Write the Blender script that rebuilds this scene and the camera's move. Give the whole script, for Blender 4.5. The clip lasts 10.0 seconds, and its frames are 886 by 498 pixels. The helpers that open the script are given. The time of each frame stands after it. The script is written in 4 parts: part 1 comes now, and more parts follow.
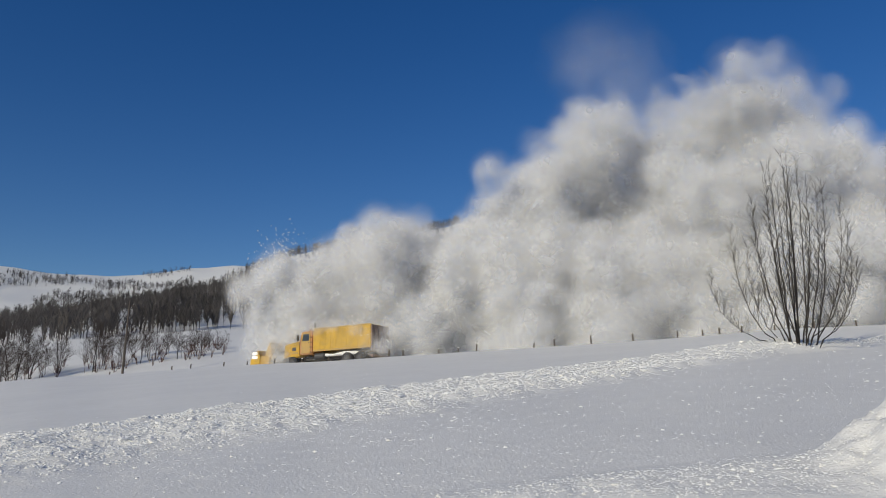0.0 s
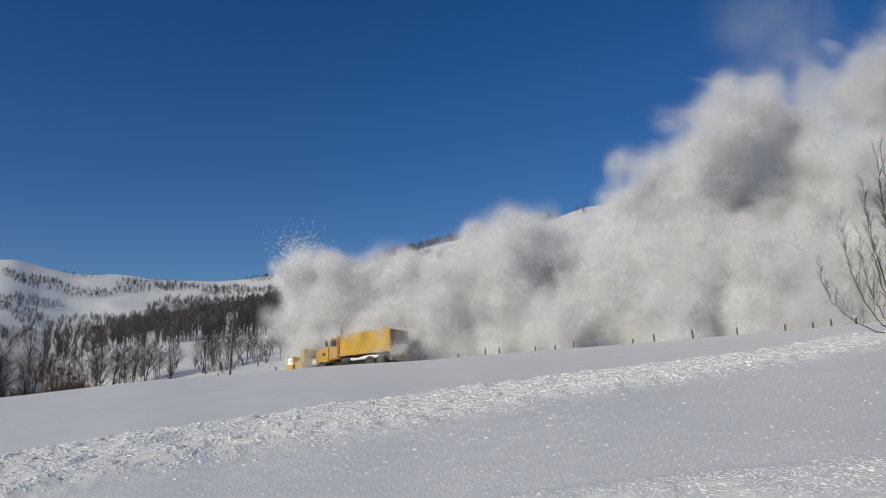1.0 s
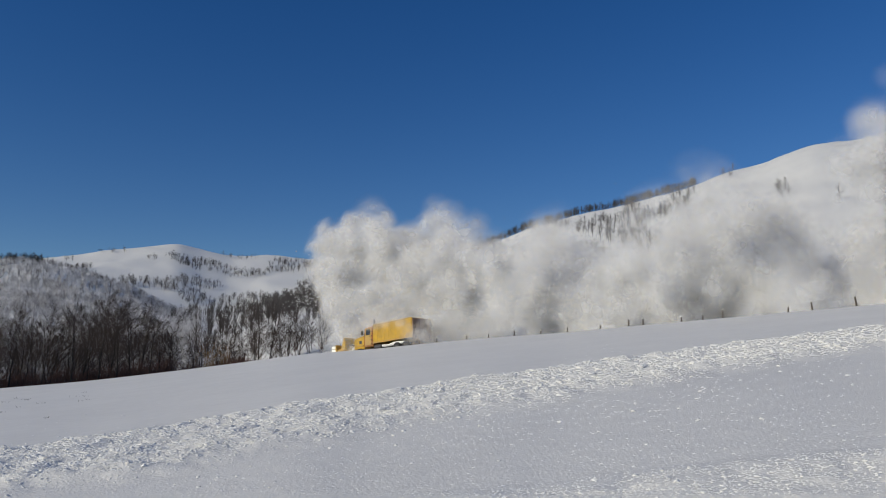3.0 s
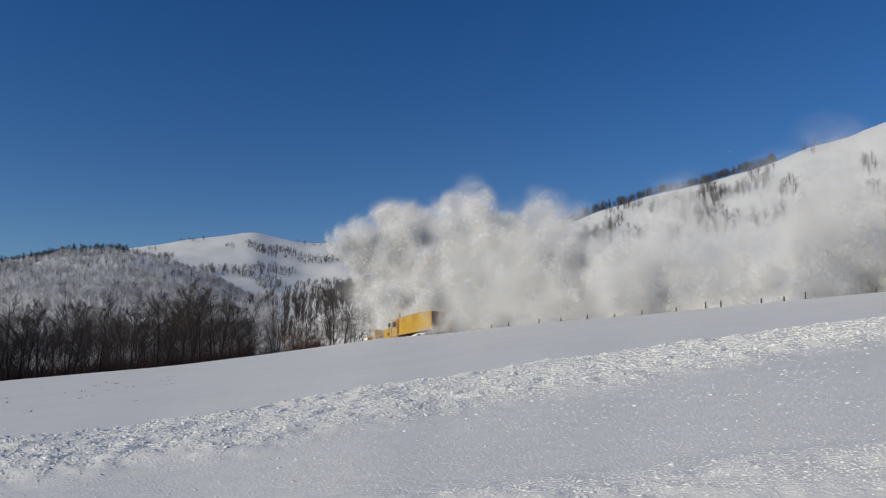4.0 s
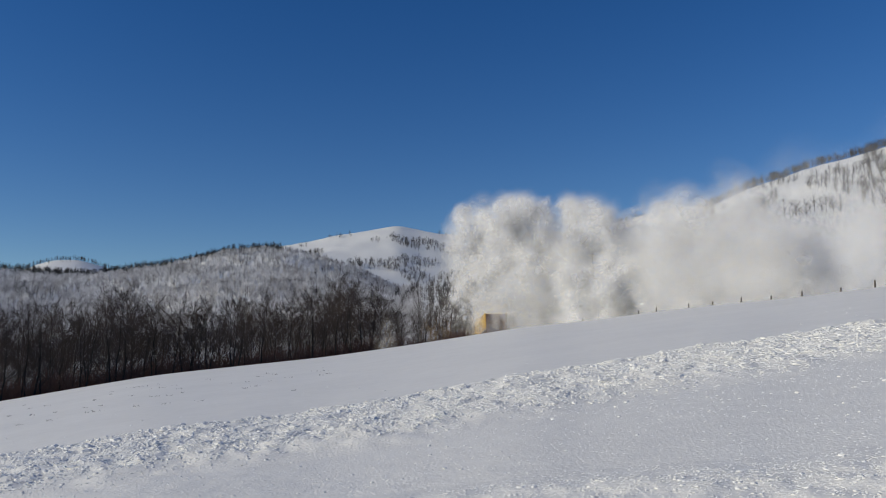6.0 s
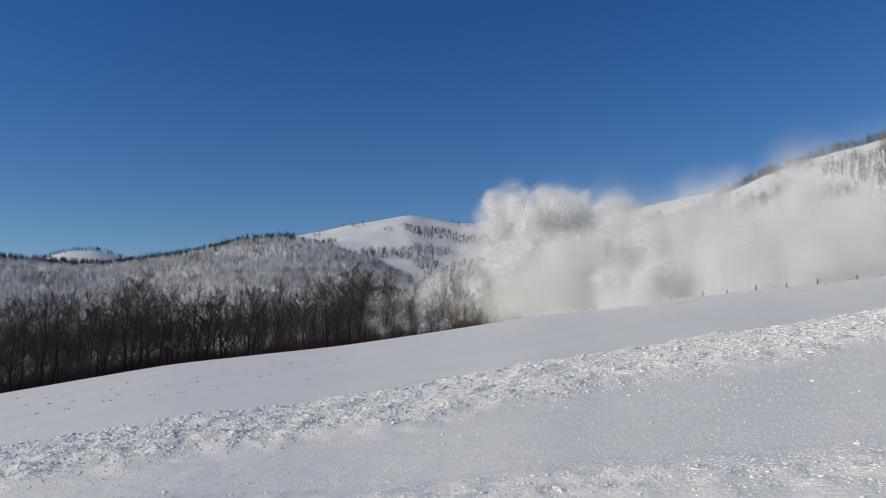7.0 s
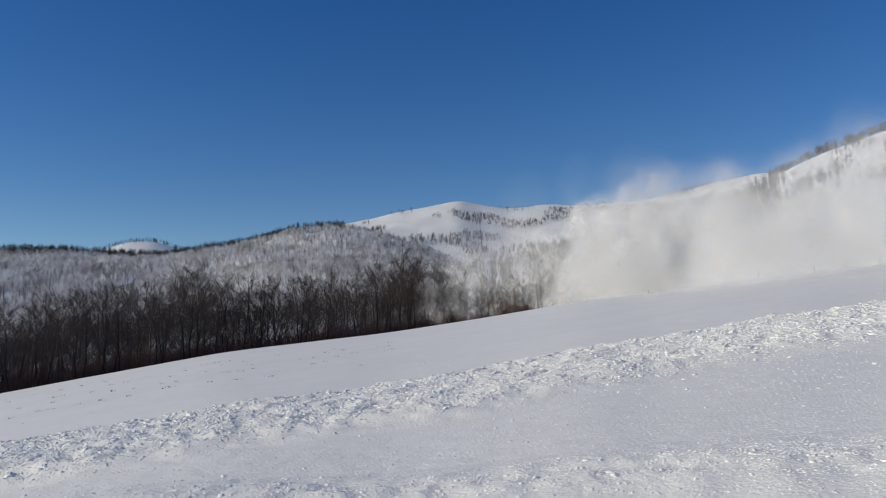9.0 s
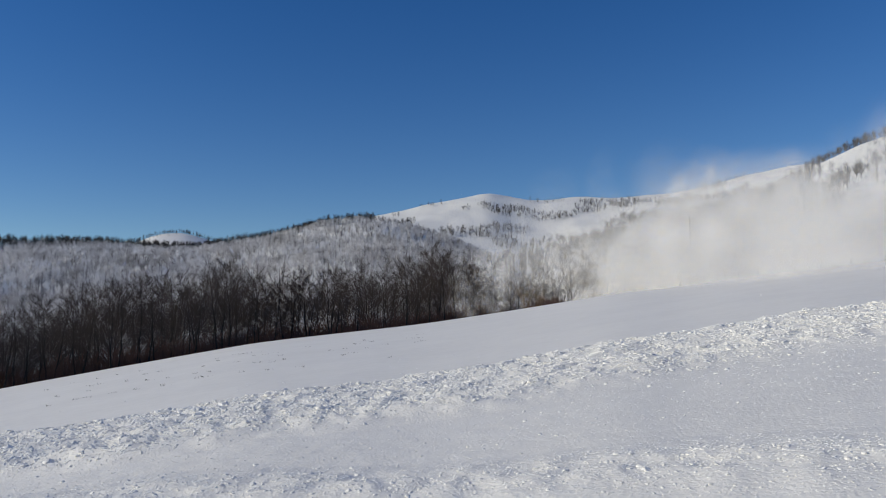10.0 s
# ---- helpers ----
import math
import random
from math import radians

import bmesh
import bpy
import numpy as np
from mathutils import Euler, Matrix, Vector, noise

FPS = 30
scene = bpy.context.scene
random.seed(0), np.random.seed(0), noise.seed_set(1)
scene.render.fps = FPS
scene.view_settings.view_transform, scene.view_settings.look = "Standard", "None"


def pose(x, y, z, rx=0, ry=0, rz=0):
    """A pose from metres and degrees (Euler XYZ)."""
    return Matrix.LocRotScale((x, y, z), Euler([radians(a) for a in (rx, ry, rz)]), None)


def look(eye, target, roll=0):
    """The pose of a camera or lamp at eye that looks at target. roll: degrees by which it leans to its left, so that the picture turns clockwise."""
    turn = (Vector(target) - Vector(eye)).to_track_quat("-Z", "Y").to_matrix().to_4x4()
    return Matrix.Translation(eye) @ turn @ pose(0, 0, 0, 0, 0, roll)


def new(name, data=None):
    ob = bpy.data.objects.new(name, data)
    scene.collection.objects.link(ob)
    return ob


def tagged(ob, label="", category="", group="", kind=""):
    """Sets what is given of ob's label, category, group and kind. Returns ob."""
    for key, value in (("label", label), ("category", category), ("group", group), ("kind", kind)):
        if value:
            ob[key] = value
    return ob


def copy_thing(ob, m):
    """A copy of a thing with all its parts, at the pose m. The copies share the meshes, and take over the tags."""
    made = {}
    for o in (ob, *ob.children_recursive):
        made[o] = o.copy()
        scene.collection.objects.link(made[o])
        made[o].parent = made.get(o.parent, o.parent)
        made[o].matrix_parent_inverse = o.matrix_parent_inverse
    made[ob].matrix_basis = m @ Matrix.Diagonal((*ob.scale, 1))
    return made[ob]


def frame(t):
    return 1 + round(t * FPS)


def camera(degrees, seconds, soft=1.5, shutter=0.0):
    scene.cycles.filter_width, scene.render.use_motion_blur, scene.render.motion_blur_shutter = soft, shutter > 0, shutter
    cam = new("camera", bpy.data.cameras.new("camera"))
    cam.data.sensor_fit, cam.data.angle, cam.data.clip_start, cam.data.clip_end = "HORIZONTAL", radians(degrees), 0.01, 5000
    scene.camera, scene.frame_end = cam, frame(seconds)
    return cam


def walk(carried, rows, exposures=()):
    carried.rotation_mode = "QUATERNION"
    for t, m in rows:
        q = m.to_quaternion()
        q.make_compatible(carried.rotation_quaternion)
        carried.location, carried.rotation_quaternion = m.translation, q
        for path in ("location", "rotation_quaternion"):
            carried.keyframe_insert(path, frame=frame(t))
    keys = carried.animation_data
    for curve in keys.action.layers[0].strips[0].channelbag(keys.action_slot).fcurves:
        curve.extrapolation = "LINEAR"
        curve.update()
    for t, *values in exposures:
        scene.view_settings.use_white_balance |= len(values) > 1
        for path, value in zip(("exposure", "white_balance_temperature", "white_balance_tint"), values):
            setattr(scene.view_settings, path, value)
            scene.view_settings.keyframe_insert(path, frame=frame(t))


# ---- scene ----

# camera: a hand-held pan from one standing place
cam = camera(58.56, 10.0, 1.05)
EYE = 1.6
TURNS = [
    (0.0, 0.21, 12.42, -0.05),
    (0.5, 3.20, 12.46, 0.17),
    (1.0, 7.17, 12.29, 0.19),
    (1.5, 10.41, 11.79, 0.49),
    (2.0, 12.85, 11.26, 0.30),
    (2.5, 14.91, 10.91, 0.14),
    (4.0, 22.52, 9.25, 0.15),
    (4.5, 24.29, 9.12, 0.19),
    (5.0, 25.27, 8.97, 0.23),
    (5.5, 29.96, 8.86, 0.58),
    (6.0, 32.93, 8.51, 0.78),
    (7.5, 33.94, 7.54, 0.96),
    (8.0, 34.43, 7.37, 1.09),
    (8.5, 36.35, 6.76, 1.23),
    (9.0, 37.52, 6.77, 1.37),
    (9.5, 38.49, 6.54, 1.35),
    (10.0, 39.64, 6.25, 0.97),
]


def aim(turns):
    return [(t, pose(0, 0, EYE, 90 + pitch, roll, yaw)) for t, yaw, pitch, roll in turns]


walk(cam, aim(TURNS), exposures=[(0.0, -0.18, 7450, 4), (3.0, -0.18, 7450, 4), (6.0, -0.07, 7450, 4), (10.0, 0.05, 7450, 4)])

# ---- light: a low winter sun from behind on the left in a clear sky ----
SUN_AZ, SUN_EL = 138.0, 24.0
world = bpy.data.worlds.new("world")
scene.world = world
world.use_nodes = True
sky = world.node_tree.nodes.new("ShaderNodeTexSky")
sky.sky_type, sky.sun_disc = "NISHITA", False
sky.sun_elevation, sky.sun_rotation = radians(SUN_EL), radians(-SUN_AZ)
sky.altitude, sky.air_density, sky.dust_density, sky.ozone_density = 1200, 1.0, 0.0, 2.5
background = world.node_tree.nodes["Background"]
background.inputs["Strength"].default_value = 0.085
deep = world.node_tree.nodes.new("ShaderNodeHueSaturation")
deep.inputs["Saturation"].default_value, deep.inputs["Value"].default_value = 1.36, 1.18
deep.inputs["Hue"].default_value = 0.517
world.node_tree.links.new(sky.outputs[0], deep.inputs["Color"])
world.node_tree.links.new(deep.outputs[0], background.inputs["Color"])
sun = new("sun", bpy.data.lights.new("sun", "SUN"))
sun.data.energy, sun.data.angle, sun.data.color = 3.1, radians(0.5), (1.0, 0.945, 0.875)
sun.matrix_world = look((0, 0, 0), (math.sin(radians(SUN_AZ)) * math.cos(radians(SUN_EL)), -math.cos(radians(SUN_AZ)) * math.cos(radians(SUN_EL)), -math.sin(radians(SUN_EL))))
scene.cycles.transparent_max_bounces = 400
scene.cycles.max_bounces, scene.cycles.diffuse_bounces, scene.cycles.transmission_bounces = 16, 12, 12


# ---- materials ----
def material(name, color, color2=None, rough=0.7, metal=0.0, grain=8.0, bump=0.0, bump_scale=None, per_object=0.0, coarse=None, translucent=0.0):
    m = bpy.data.materials.new(name)
    m.use_nodes = True
    nodes, links = m.node_tree.nodes, m.node_tree.links
    shader = nodes["Principled BSDF"]
    shader.inputs["Roughness"].default_value, shader.inputs["Metallic"].default_value = rough, metal
    place = nodes.new("ShaderNodeTexCoord")
    fine = nodes.new("ShaderNodeTexNoise")
    fine.inputs["Scale"].default_value, fine.inputs["Detail"].default_value = grain, 6
    links.new(place.outputs["Object"], fine.inputs["Vector"])
    wide = nodes.new("ShaderNodeTexNoise")
    wide.inputs["Scale"].default_value = coarse if coarse else grain * 0.13
    links.new(place.outputs["Object"], wide.inputs["Vector"])
    add = nodes.new("ShaderNodeMath")
    add.operation = "ADD"
    links.new(fine.outputs["Fac"], add.inputs[0])
    links.new(wide.outputs["Fac"], add.inputs[1])
    ramp = nodes.new("ShaderNodeMapRange")
    ramp.inputs["From Min"].default_value, ramp.inputs["From Max"].default_value = 0.7, 1.3
    links.new(add.outputs[0], ramp.inputs["Value"])
    mix = nodes.new("ShaderNodeMix")
    mix.data_type = "RGBA"
    mix.inputs["A"].default_value = (*color, 1)
    mix.inputs["B"].default_value = (*(color2 or [c * 0.7 for c in color]), 1)
    links.new(ramp.outputs["Result"], mix.inputs["Factor"])
    out = mix.outputs["Result"]
    if per_object:
        info = nodes.new("ShaderNodeObjectInfo")
        hsv = nodes.new("ShaderNodeHueSaturation")
        span = nodes.new("ShaderNodeMapRange")
        span.inputs["To Min"].default_value, span.inputs["To Max"].default_value = 1 - per_object, 1 + per_object
        links.new(info.outputs["Random"], span.inputs["Value"])
        links.new(span.outputs["Result"], hsv.inputs["Value"])
        links.new(out, hsv.inputs["Color"])
        out = hsv.outputs["Color"]
    links.new(out, shader.inputs["Base Color"])
    if bump:
        relief = nodes.new("ShaderNodeTexNoise")
        relief.inputs["Scale"].default_value, relief.inputs["Detail"].default_value = bump_scale or grain, 8
        links.new(place.outputs["Object"], relief.inputs["Vector"])
        b = nodes.new("ShaderNodeBump")
        b.inputs["Strength"].default_value, b.inputs["Distance"].default_value = 1.0, bump
        links.new(relief.outputs["Fac"], b.inputs["Height"])
        links.new(b.outputs["Normal"], shader.inputs["Normal"])
    if translucent:
        thin = nodes.new("ShaderNodeBsdfTranslucent")
        links.new(out, thin.inputs["Color"])
        blend = nodes.new("ShaderNodeMixShader")
        blend.inputs[0].default_value = translucent
        links.new(shader.outputs[0], blend.inputs[1])
        links.new(thin.outputs[0], blend.inputs[2])
        links.new(blend.outputs[0], nodes["Material Output"].inputs["Surface"])
    return m


def powder(name, value, thick=0.0, through_light=0.45):
    """Airborne powder: flakes that throw light back and pass some on."""
    m = bpy.data.materials.new(name)
    m.use_nodes = True
    nodes, links = m.node_tree.nodes, m.node_tree.links
    nodes.remove(nodes["Principled BSDF"])
    front, back, both = nodes.new("ShaderNodeBsdfDiffuse"), nodes.new("ShaderNodeBsdfTranslucent"), nodes.new("ShaderNodeMixShader")
    for k, n in enumerate((front, back)):
        n.inputs["Color"].default_value = (value - 0.012, value - 0.002, value + 0.012, 1)
        links.new(n.outputs[0], both.inputs[1 + k])
    both.inputs[0].default_value = through_light
    out = both
    if thick:
        # a soft scrap: densest in its middle, uneven by wide and fine noise
        place, centred, far = nodes.new("ShaderNodeTexCoord"), nodes.new("ShaderNodeVectorMath"), nodes.new("ShaderNodeVectorMath")
        centred.operation, far.operation = "SUBTRACT", "LENGTH"
        centred.inputs[1].default_value = (0.5, 0.5, 0)
        links.new(place.outputs["UV"], centred.inputs[0])
        links.new(centred.outputs[0], far.inputs[0])
        fade, span = nodes.new("ShaderNodeMapRange"), nodes.new("ShaderNodeMapRange")
        fade.interpolation_type = "SMOOTHSTEP"
        for node, values in ((fade, (0.5, 0.0, 0.0, thick)), (span, (0.36, 0.62, 0.3, 1.0))):
            for key, value in zip(("From Min", "From Max", "To Min", "To Max"), values):
                node.inputs[key].default_value = value
        links.new(far.outputs["Value"], fade.inputs["Value"])
        rag = nodes.new("ShaderNodeTexNoise")
        rag.inputs["Scale"].default_value, rag.inputs["Detail"].default_value, rag.inputs["Roughness"].default_value = 0.55, 6, 0.55
        links.new(place.outputs["Object"], rag.inputs["Vector"])
        links.new(rag.outputs["Fac"], span.inputs["Value"])
        times = nodes.new("ShaderNodeMath")
        times.operation = "MULTIPLY"
        links.new(fade.outputs["Result"], times.inputs[0])
        links.new(span.outputs["Result"], times.inputs[1])
        clear, out = nodes.new("ShaderNodeBsdfTransparent"), nodes.new("ShaderNodeMixShader")
        links.new(times.outputs[0], out.inputs[0])
        links.new(clear.outputs[0], out.inputs[1])
        links.new(both.outputs[0], out.inputs[2])
    links.new(out.outputs[0], nodes["Material Output"].inputs["Surface"])
    return m


SNOW = material("snow", (0.845, 0.84, 0.80), (0.785, 0.78, 0.745), 0.6, grain=2.5, bump=0.012, bump_scale=26.0)
LUMP = material("snow_lumps", (0.88, 0.88, 0.85), (0.82, 0.82, 0.79), 0.55, grain=6, bump=0.03, bump_scale=14)
POWDER = powder("powder", 0.85)
BILLOW = powder("billowing_powder", 0.85, 0.42)
THIN = powder("thinning_powder", 0.85, 0.3)
VEIL = powder("powder_veil", 0.85, 0.2)
MIST = powder("powder_mist", 0.85, 0.07)
BARK = material("bark", (0.036, 0.03, 0.026), (0.02, 0.017, 0.015), 0.9, grain=10, bump=0.01)
BIRCH = material("birch_bark", (0.5, 0.45, 0.4), (0.13, 0.11, 0.095), 0.8, grain=6, coarse=1.2, bump=0.005)
TWIG = material("twigs", (0.082, 0.06, 0.049), (0.042, 0.032, 0.028), 0.9, grain=3)
RED_TWIG = material("red_twigs", (0.17, 0.088, 0.062), (0.075, 0.043, 0.034), 0.9, grain=1.5)
FAR_WOOD = material("far_wood", (0.15, 0.135, 0.125), (0.03, 0.027, 0.026), 0.95, grain=0.35, coarse=0.03)
FROSTED = material("frosted_wood", (0.96, 0.95, 0.94), (0.22, 0.2, 0.19), 0.95, grain=0.3, coarse=0.06)
RIDGE_WOOD = material("ridge_wood", (0.06, 0.054, 0.05), (0.022, 0.02, 0.019), 0.95, grain=0.4, coarse=0.03)
POST = material("post_wood", (0.13, 0.105, 0.085), (0.06, 0.05, 0.042), 0.85, grain=9, bump=0.01)
YELLOW = material("yellow_paint", (0.64, 0.38, 0.035), (0.46, 0.29, 0.06), 0.45, grain=3, coarse=0.7)
YELLOW_DULL = material("worn_yellow_paint", (0.55, 0.34, 0.07), (0.42, 0.28, 0.12), 0.55, grain=4)
ORANGE = material("orange_paint", (0.55, 0.24, 0.07), (0.42, 0.22, 0.1), 0.5, grain=4)
REAR = material("dirty_brown_steel", (0.2, 0.125, 0.09), (0.3, 0.22, 0.18), 0.75, grain=3, bump=0.01)
BLACK = material("black_rubber", (0.025, 0.025, 0.026), (0.05, 0.05, 0.052), 0.85, grain=6)
STEEL = material("dark_steel", (0.12, 0.12, 0.125), (0.06, 0.06, 0.062), 0.5, 0.6, grain=6)
GLASS = material("dark_window", (0.05, 0.06, 0.07), (0.03, 0.035, 0.04), 0.08, grain=2)
LAMP = material("headlight", (0.9, 0.9, 0.86), (0.8, 0.8, 0.78), 0.2, grain=4)
LAMP.node_tree.nodes["Principled BSDF"].inputs["Emission Color"].default_value = (1, 0.95, 0.85, 1)
LAMP.node_tree.nodes["Principled BSDF"].inputs["Emission Strength"].default_value = 0.4


# ---- shapes ----
def tube(verts, faces, a, b, ra, rb, sides=4):
    """A tapered branch from a to b, added to plain lists."""
    a, b = np.array(a, float), np.array(b, float)
    d = b - a
    d /= max(np.linalg.norm(d), 1e-6)
    u = np.cross(d, (0.3, 0.9, 0.1) if abs(d[2]) > 0.7 else (0, 0, 1))
    u /= np.linalg.norm(u)
    w = np.cross(d, u)
    n = len(verts)
    for p, r in ((a, ra), (b, rb)):
        for k in range(sides):
            g = 2 * math.pi * k / sides
            verts.append(tuple(p + r * (math.cos(g) * u + math.sin(g) * w)))
    for k in range(sides):
        j = (k + 1) % sides
        faces.append((n + k, n + j, n + sides + j, n + sides + k))


def mesh_of(name, verts, faces, mat, smooth=False):
    me = bpy.data.meshes.new(name)
    me.from_pydata(verts, [], faces)
    me.materials.append(mat)
    if smooth:
        me.polygons.foreach_set("use_smooth", [True] * len(me.polygons))
    me.update()
    return me


def under(ob, parent, label=""):
    ob.parent = parent
    return tagged(ob, label)


def part(name, bm, mat, parent, label=""):
    me = bpy.data.meshes.new(name)
    bm.to_mesh(me)
    bm.free()
    me.materials.append(mat)
    return under(new(name, me), parent, label)


def box(x0, x1, y0, y1, z0, z1, bevel=0.03, bm=None):
    own = bmesh.new()
    bmesh.ops.create_cube(own, size=1)
    for v in own.verts:
        v.co = ((x0 + x1) / 2 + v.co.x * (x1 - x0), (y0 + y1) / 2 + v.co.y * (y1 - y0), (z0 + z1) / 2 + v.co.z * (z1 - z0))
    if bevel:
        bmesh.ops.bevel(own, geom=own.edges[:], offset=bevel, segments=2, affect="EDGES")
    if bm is None:
        return own
    spare = bpy.data.meshes.new("spare")
    own.to_mesh(spare)
    own.free()
    bm.from_mesh(spare)
    bpy.data.meshes.remove(spare)
    return bm


def prism(profile, y0, y1, bevel=0.03):
    """A side profile of (x, z) corners, drawn out from y0 to y1."""
    bm = bmesh.new()
    a = [bm.verts.new((x, y0, z)) for x, z in profile]
    b = [bm.verts.new((x, y1, z)) for x, z in profile]
    n = len(profile)
    bm.faces.new(a)
    bm.faces.new(b[::-1])
    for k in range(n):
        bm.faces.new((a[k], b[k], b[(k + 1) % n], a[(k + 1) % n]))
    bmesh.ops.recalc_face_normals(bm, faces=bm.faces[:])
    if bevel:
        bmesh.ops.bevel(bm, geom=bm.edges[:], offset=bevel, segments=2, affect="EDGES")
    return bm


def drum(p, axis, radius, length, sides=20, bevel=0.0, radius2=None):
    bm = bmesh.new()
    bmesh.ops.create_cone(bm, cap_ends=True, segments=sides, radius1=radius, radius2=radius if radius2 is None else radius2, depth=length)
    if bevel:
        bmesh.ops.bevel(bm, geom=[e for e in bm.edges if len(e.link_faces) == 2 and e.calc_face_angle() > 1], offset=bevel, segments=2, affect="EDGES")
    turn = Vector(axis).to_track_quat("Z", "Y").to_matrix().to_4x4()
    bm.transform(Matrix.Translation(p) @ turn)
    return bm


# ---- terrain: one sheet about the standing place, by bearing (degrees to the left) and distance ----
def value_noise(x, y, seed=0):
    xi, yi = np.floor(x).astype(np.int64), np.floor(y).astype(np.int64)
    fx, fy = x - xi, y - yi
    fx, fy = fx * fx * (3 - 2 * fx), fy * fy * (3 - 2 * fy)

    def h(i, j):
        n = (i * 374761393 + j * 668265263 + seed * 974711) & 0x7FFFFFFF
        n = ((n ^ (n >> 13)) * 1274126177) & 0x7FFFFFFF
        return ((n ^ (n >> 16)) & 0xFFFF) / 65535.0

    return (h(xi, yi) * (1 - fx) + h(xi + 1, yi) * fx) * (1 - fy) + (h(xi, yi + 1) * (1 - fx) + h(xi + 1, yi + 1) * fx) * fy


def fbm(x, y, octaves=4, seed=0):
    s, a = 0, 0.5
    for k in range(octaves):
        s = s + a * (value_noise(x, y, seed + k) - 0.5)
        x, y, a = x * 2.03 + 3.1, y * 2.03 + 1.7, a * 0.5
    return s


# the road: seconds, bearing, distance, height of the machine's way
ROAD = [(-8, -24.0, 55.0, 7.22), (-4.4, -17.7, 54.6, 6.92), (-2, -3.2, 58.5, 6.42), (0, 9.05, 66, 5.87), (1, 14.0, 69.9, 5.72), (2.5, 19.95, 76.5, 5.27), (4.5, 26.55, 86, 4.42), (5.5, 29.05, 91.5, 4.07), (6.2, 30.1, 96, 3.52), (7.5, 31.5, 105, 2.52), (10, 33.0, 122, 1.42)]
ROAD_T, ROAD_B, ROAD_R, ROAD_Z = (np.array(c, float) for c in zip(*ROAD))


def curve(pairs):
    b, v = zip(*sorted(pairs))
    return lambda a: np.interp(a, b, v)


CREST_EL = curve([(-180, 2), (-60, 5), (-30, 6.0), (-21, 6.1), (-16, 5.85), (-10, 5.5), (-2, 5.1), (4, 4.75), (10, 4.25), (14, 4.05), (20, 3.5), (23, 3.15), (27, 2.9), (31, 2.3), (36, 1.6), (41.5, 0.9), (53, -0.2), (62, -1.65), (70, -3), (90, -4), (140, -3), (180, 2)])
CREST_R = curve([(-180, 50), (-30, 47), (-17, 47.5), (-3, 51.5), (9, 58), (14, 61), (20, 66.5), (26.5, 73), (33, 76), (41, 74), (55, 68), (70, 62), (180, 50)])
NEAR_EL = curve([(-180, 3), (-30, 6.9), (13.8, 6.43), (17.4, 6.24), (23.5, 5.6), (27, 5.1), (29.5, 4.7), (32, 3.7), (35, 2.6), (41, 1.6), (53, 0.4), (70, -1), (180, 3)])
MID_EL = curve([(-180, 9), (-90, 12), (-30, 16), (-15.5, 16.0), (-12.3, 16.25), (-9, 16.5), (-7.3, 16.15), (-5, 15.35), (-3, 15.1), (-0.5, 14.35), (3.5, 13.5), (5.8, 12.95), (7.7, 12.6), (11.2, 11.75), (13, 11.0), (15, 10.1), (17.7, 9.1), (19.3, 8.55), (22, 7.9), (24.5, 7.3), (27, 6.7), (32, 5.4), (36, 5.4), (37.3, 5.8), (38.5, 6.5), (40.5, 7.3), (43.5, 7.9), (45.4, 8.1), (49, 7.8), (51.5, 7.2), (54, 6.8), (57, 6.35), (61, 6.4), (65.5, 6.5), (69, 6.3), (90, 6), (180, 9)])
FAR_EL = curve([(-180, 6), (-30, 11), (15, 10.95), (18.3, 10.6), (21.2, 10.0), (23.4, 9.75), (26.6, 9.75), (30, 9.95), (32.7, 9.82), (34.2, 10.05), (36.2, 10.6), (37.3, 10.4), (40.3, 9.75), (42.5, 9.2), (45, 8.65), (50, 7), (55.2, 6.6), (56.4, 7.1), (57.7, 7.45), (59.6, 7.35), (61.2, 6.6), (70, 6.2), (180, 6)])

BEARING = np.concatenate([np.arange(-45, 80, 0.25), np.arange(80, 315.1, 2.5)])
DIST = np.concatenate([[0.0], np.geomspace(0.8, 6, 50)[:-1], np.geomspace(6, 32, 290)[:-1], np.geomspace(32, 2600, 270)])


def smoothed(f, bear, width):
    """The curve f with its corners rounded over some degrees."""
    shifts = np.linspace(-2, 2, 17)
    w = np.exp(-0.5 * shifts**2)
    return sum(g * f(bear + s * width * 0.7) for s, g in zip(shifts, w)) / w.sum()


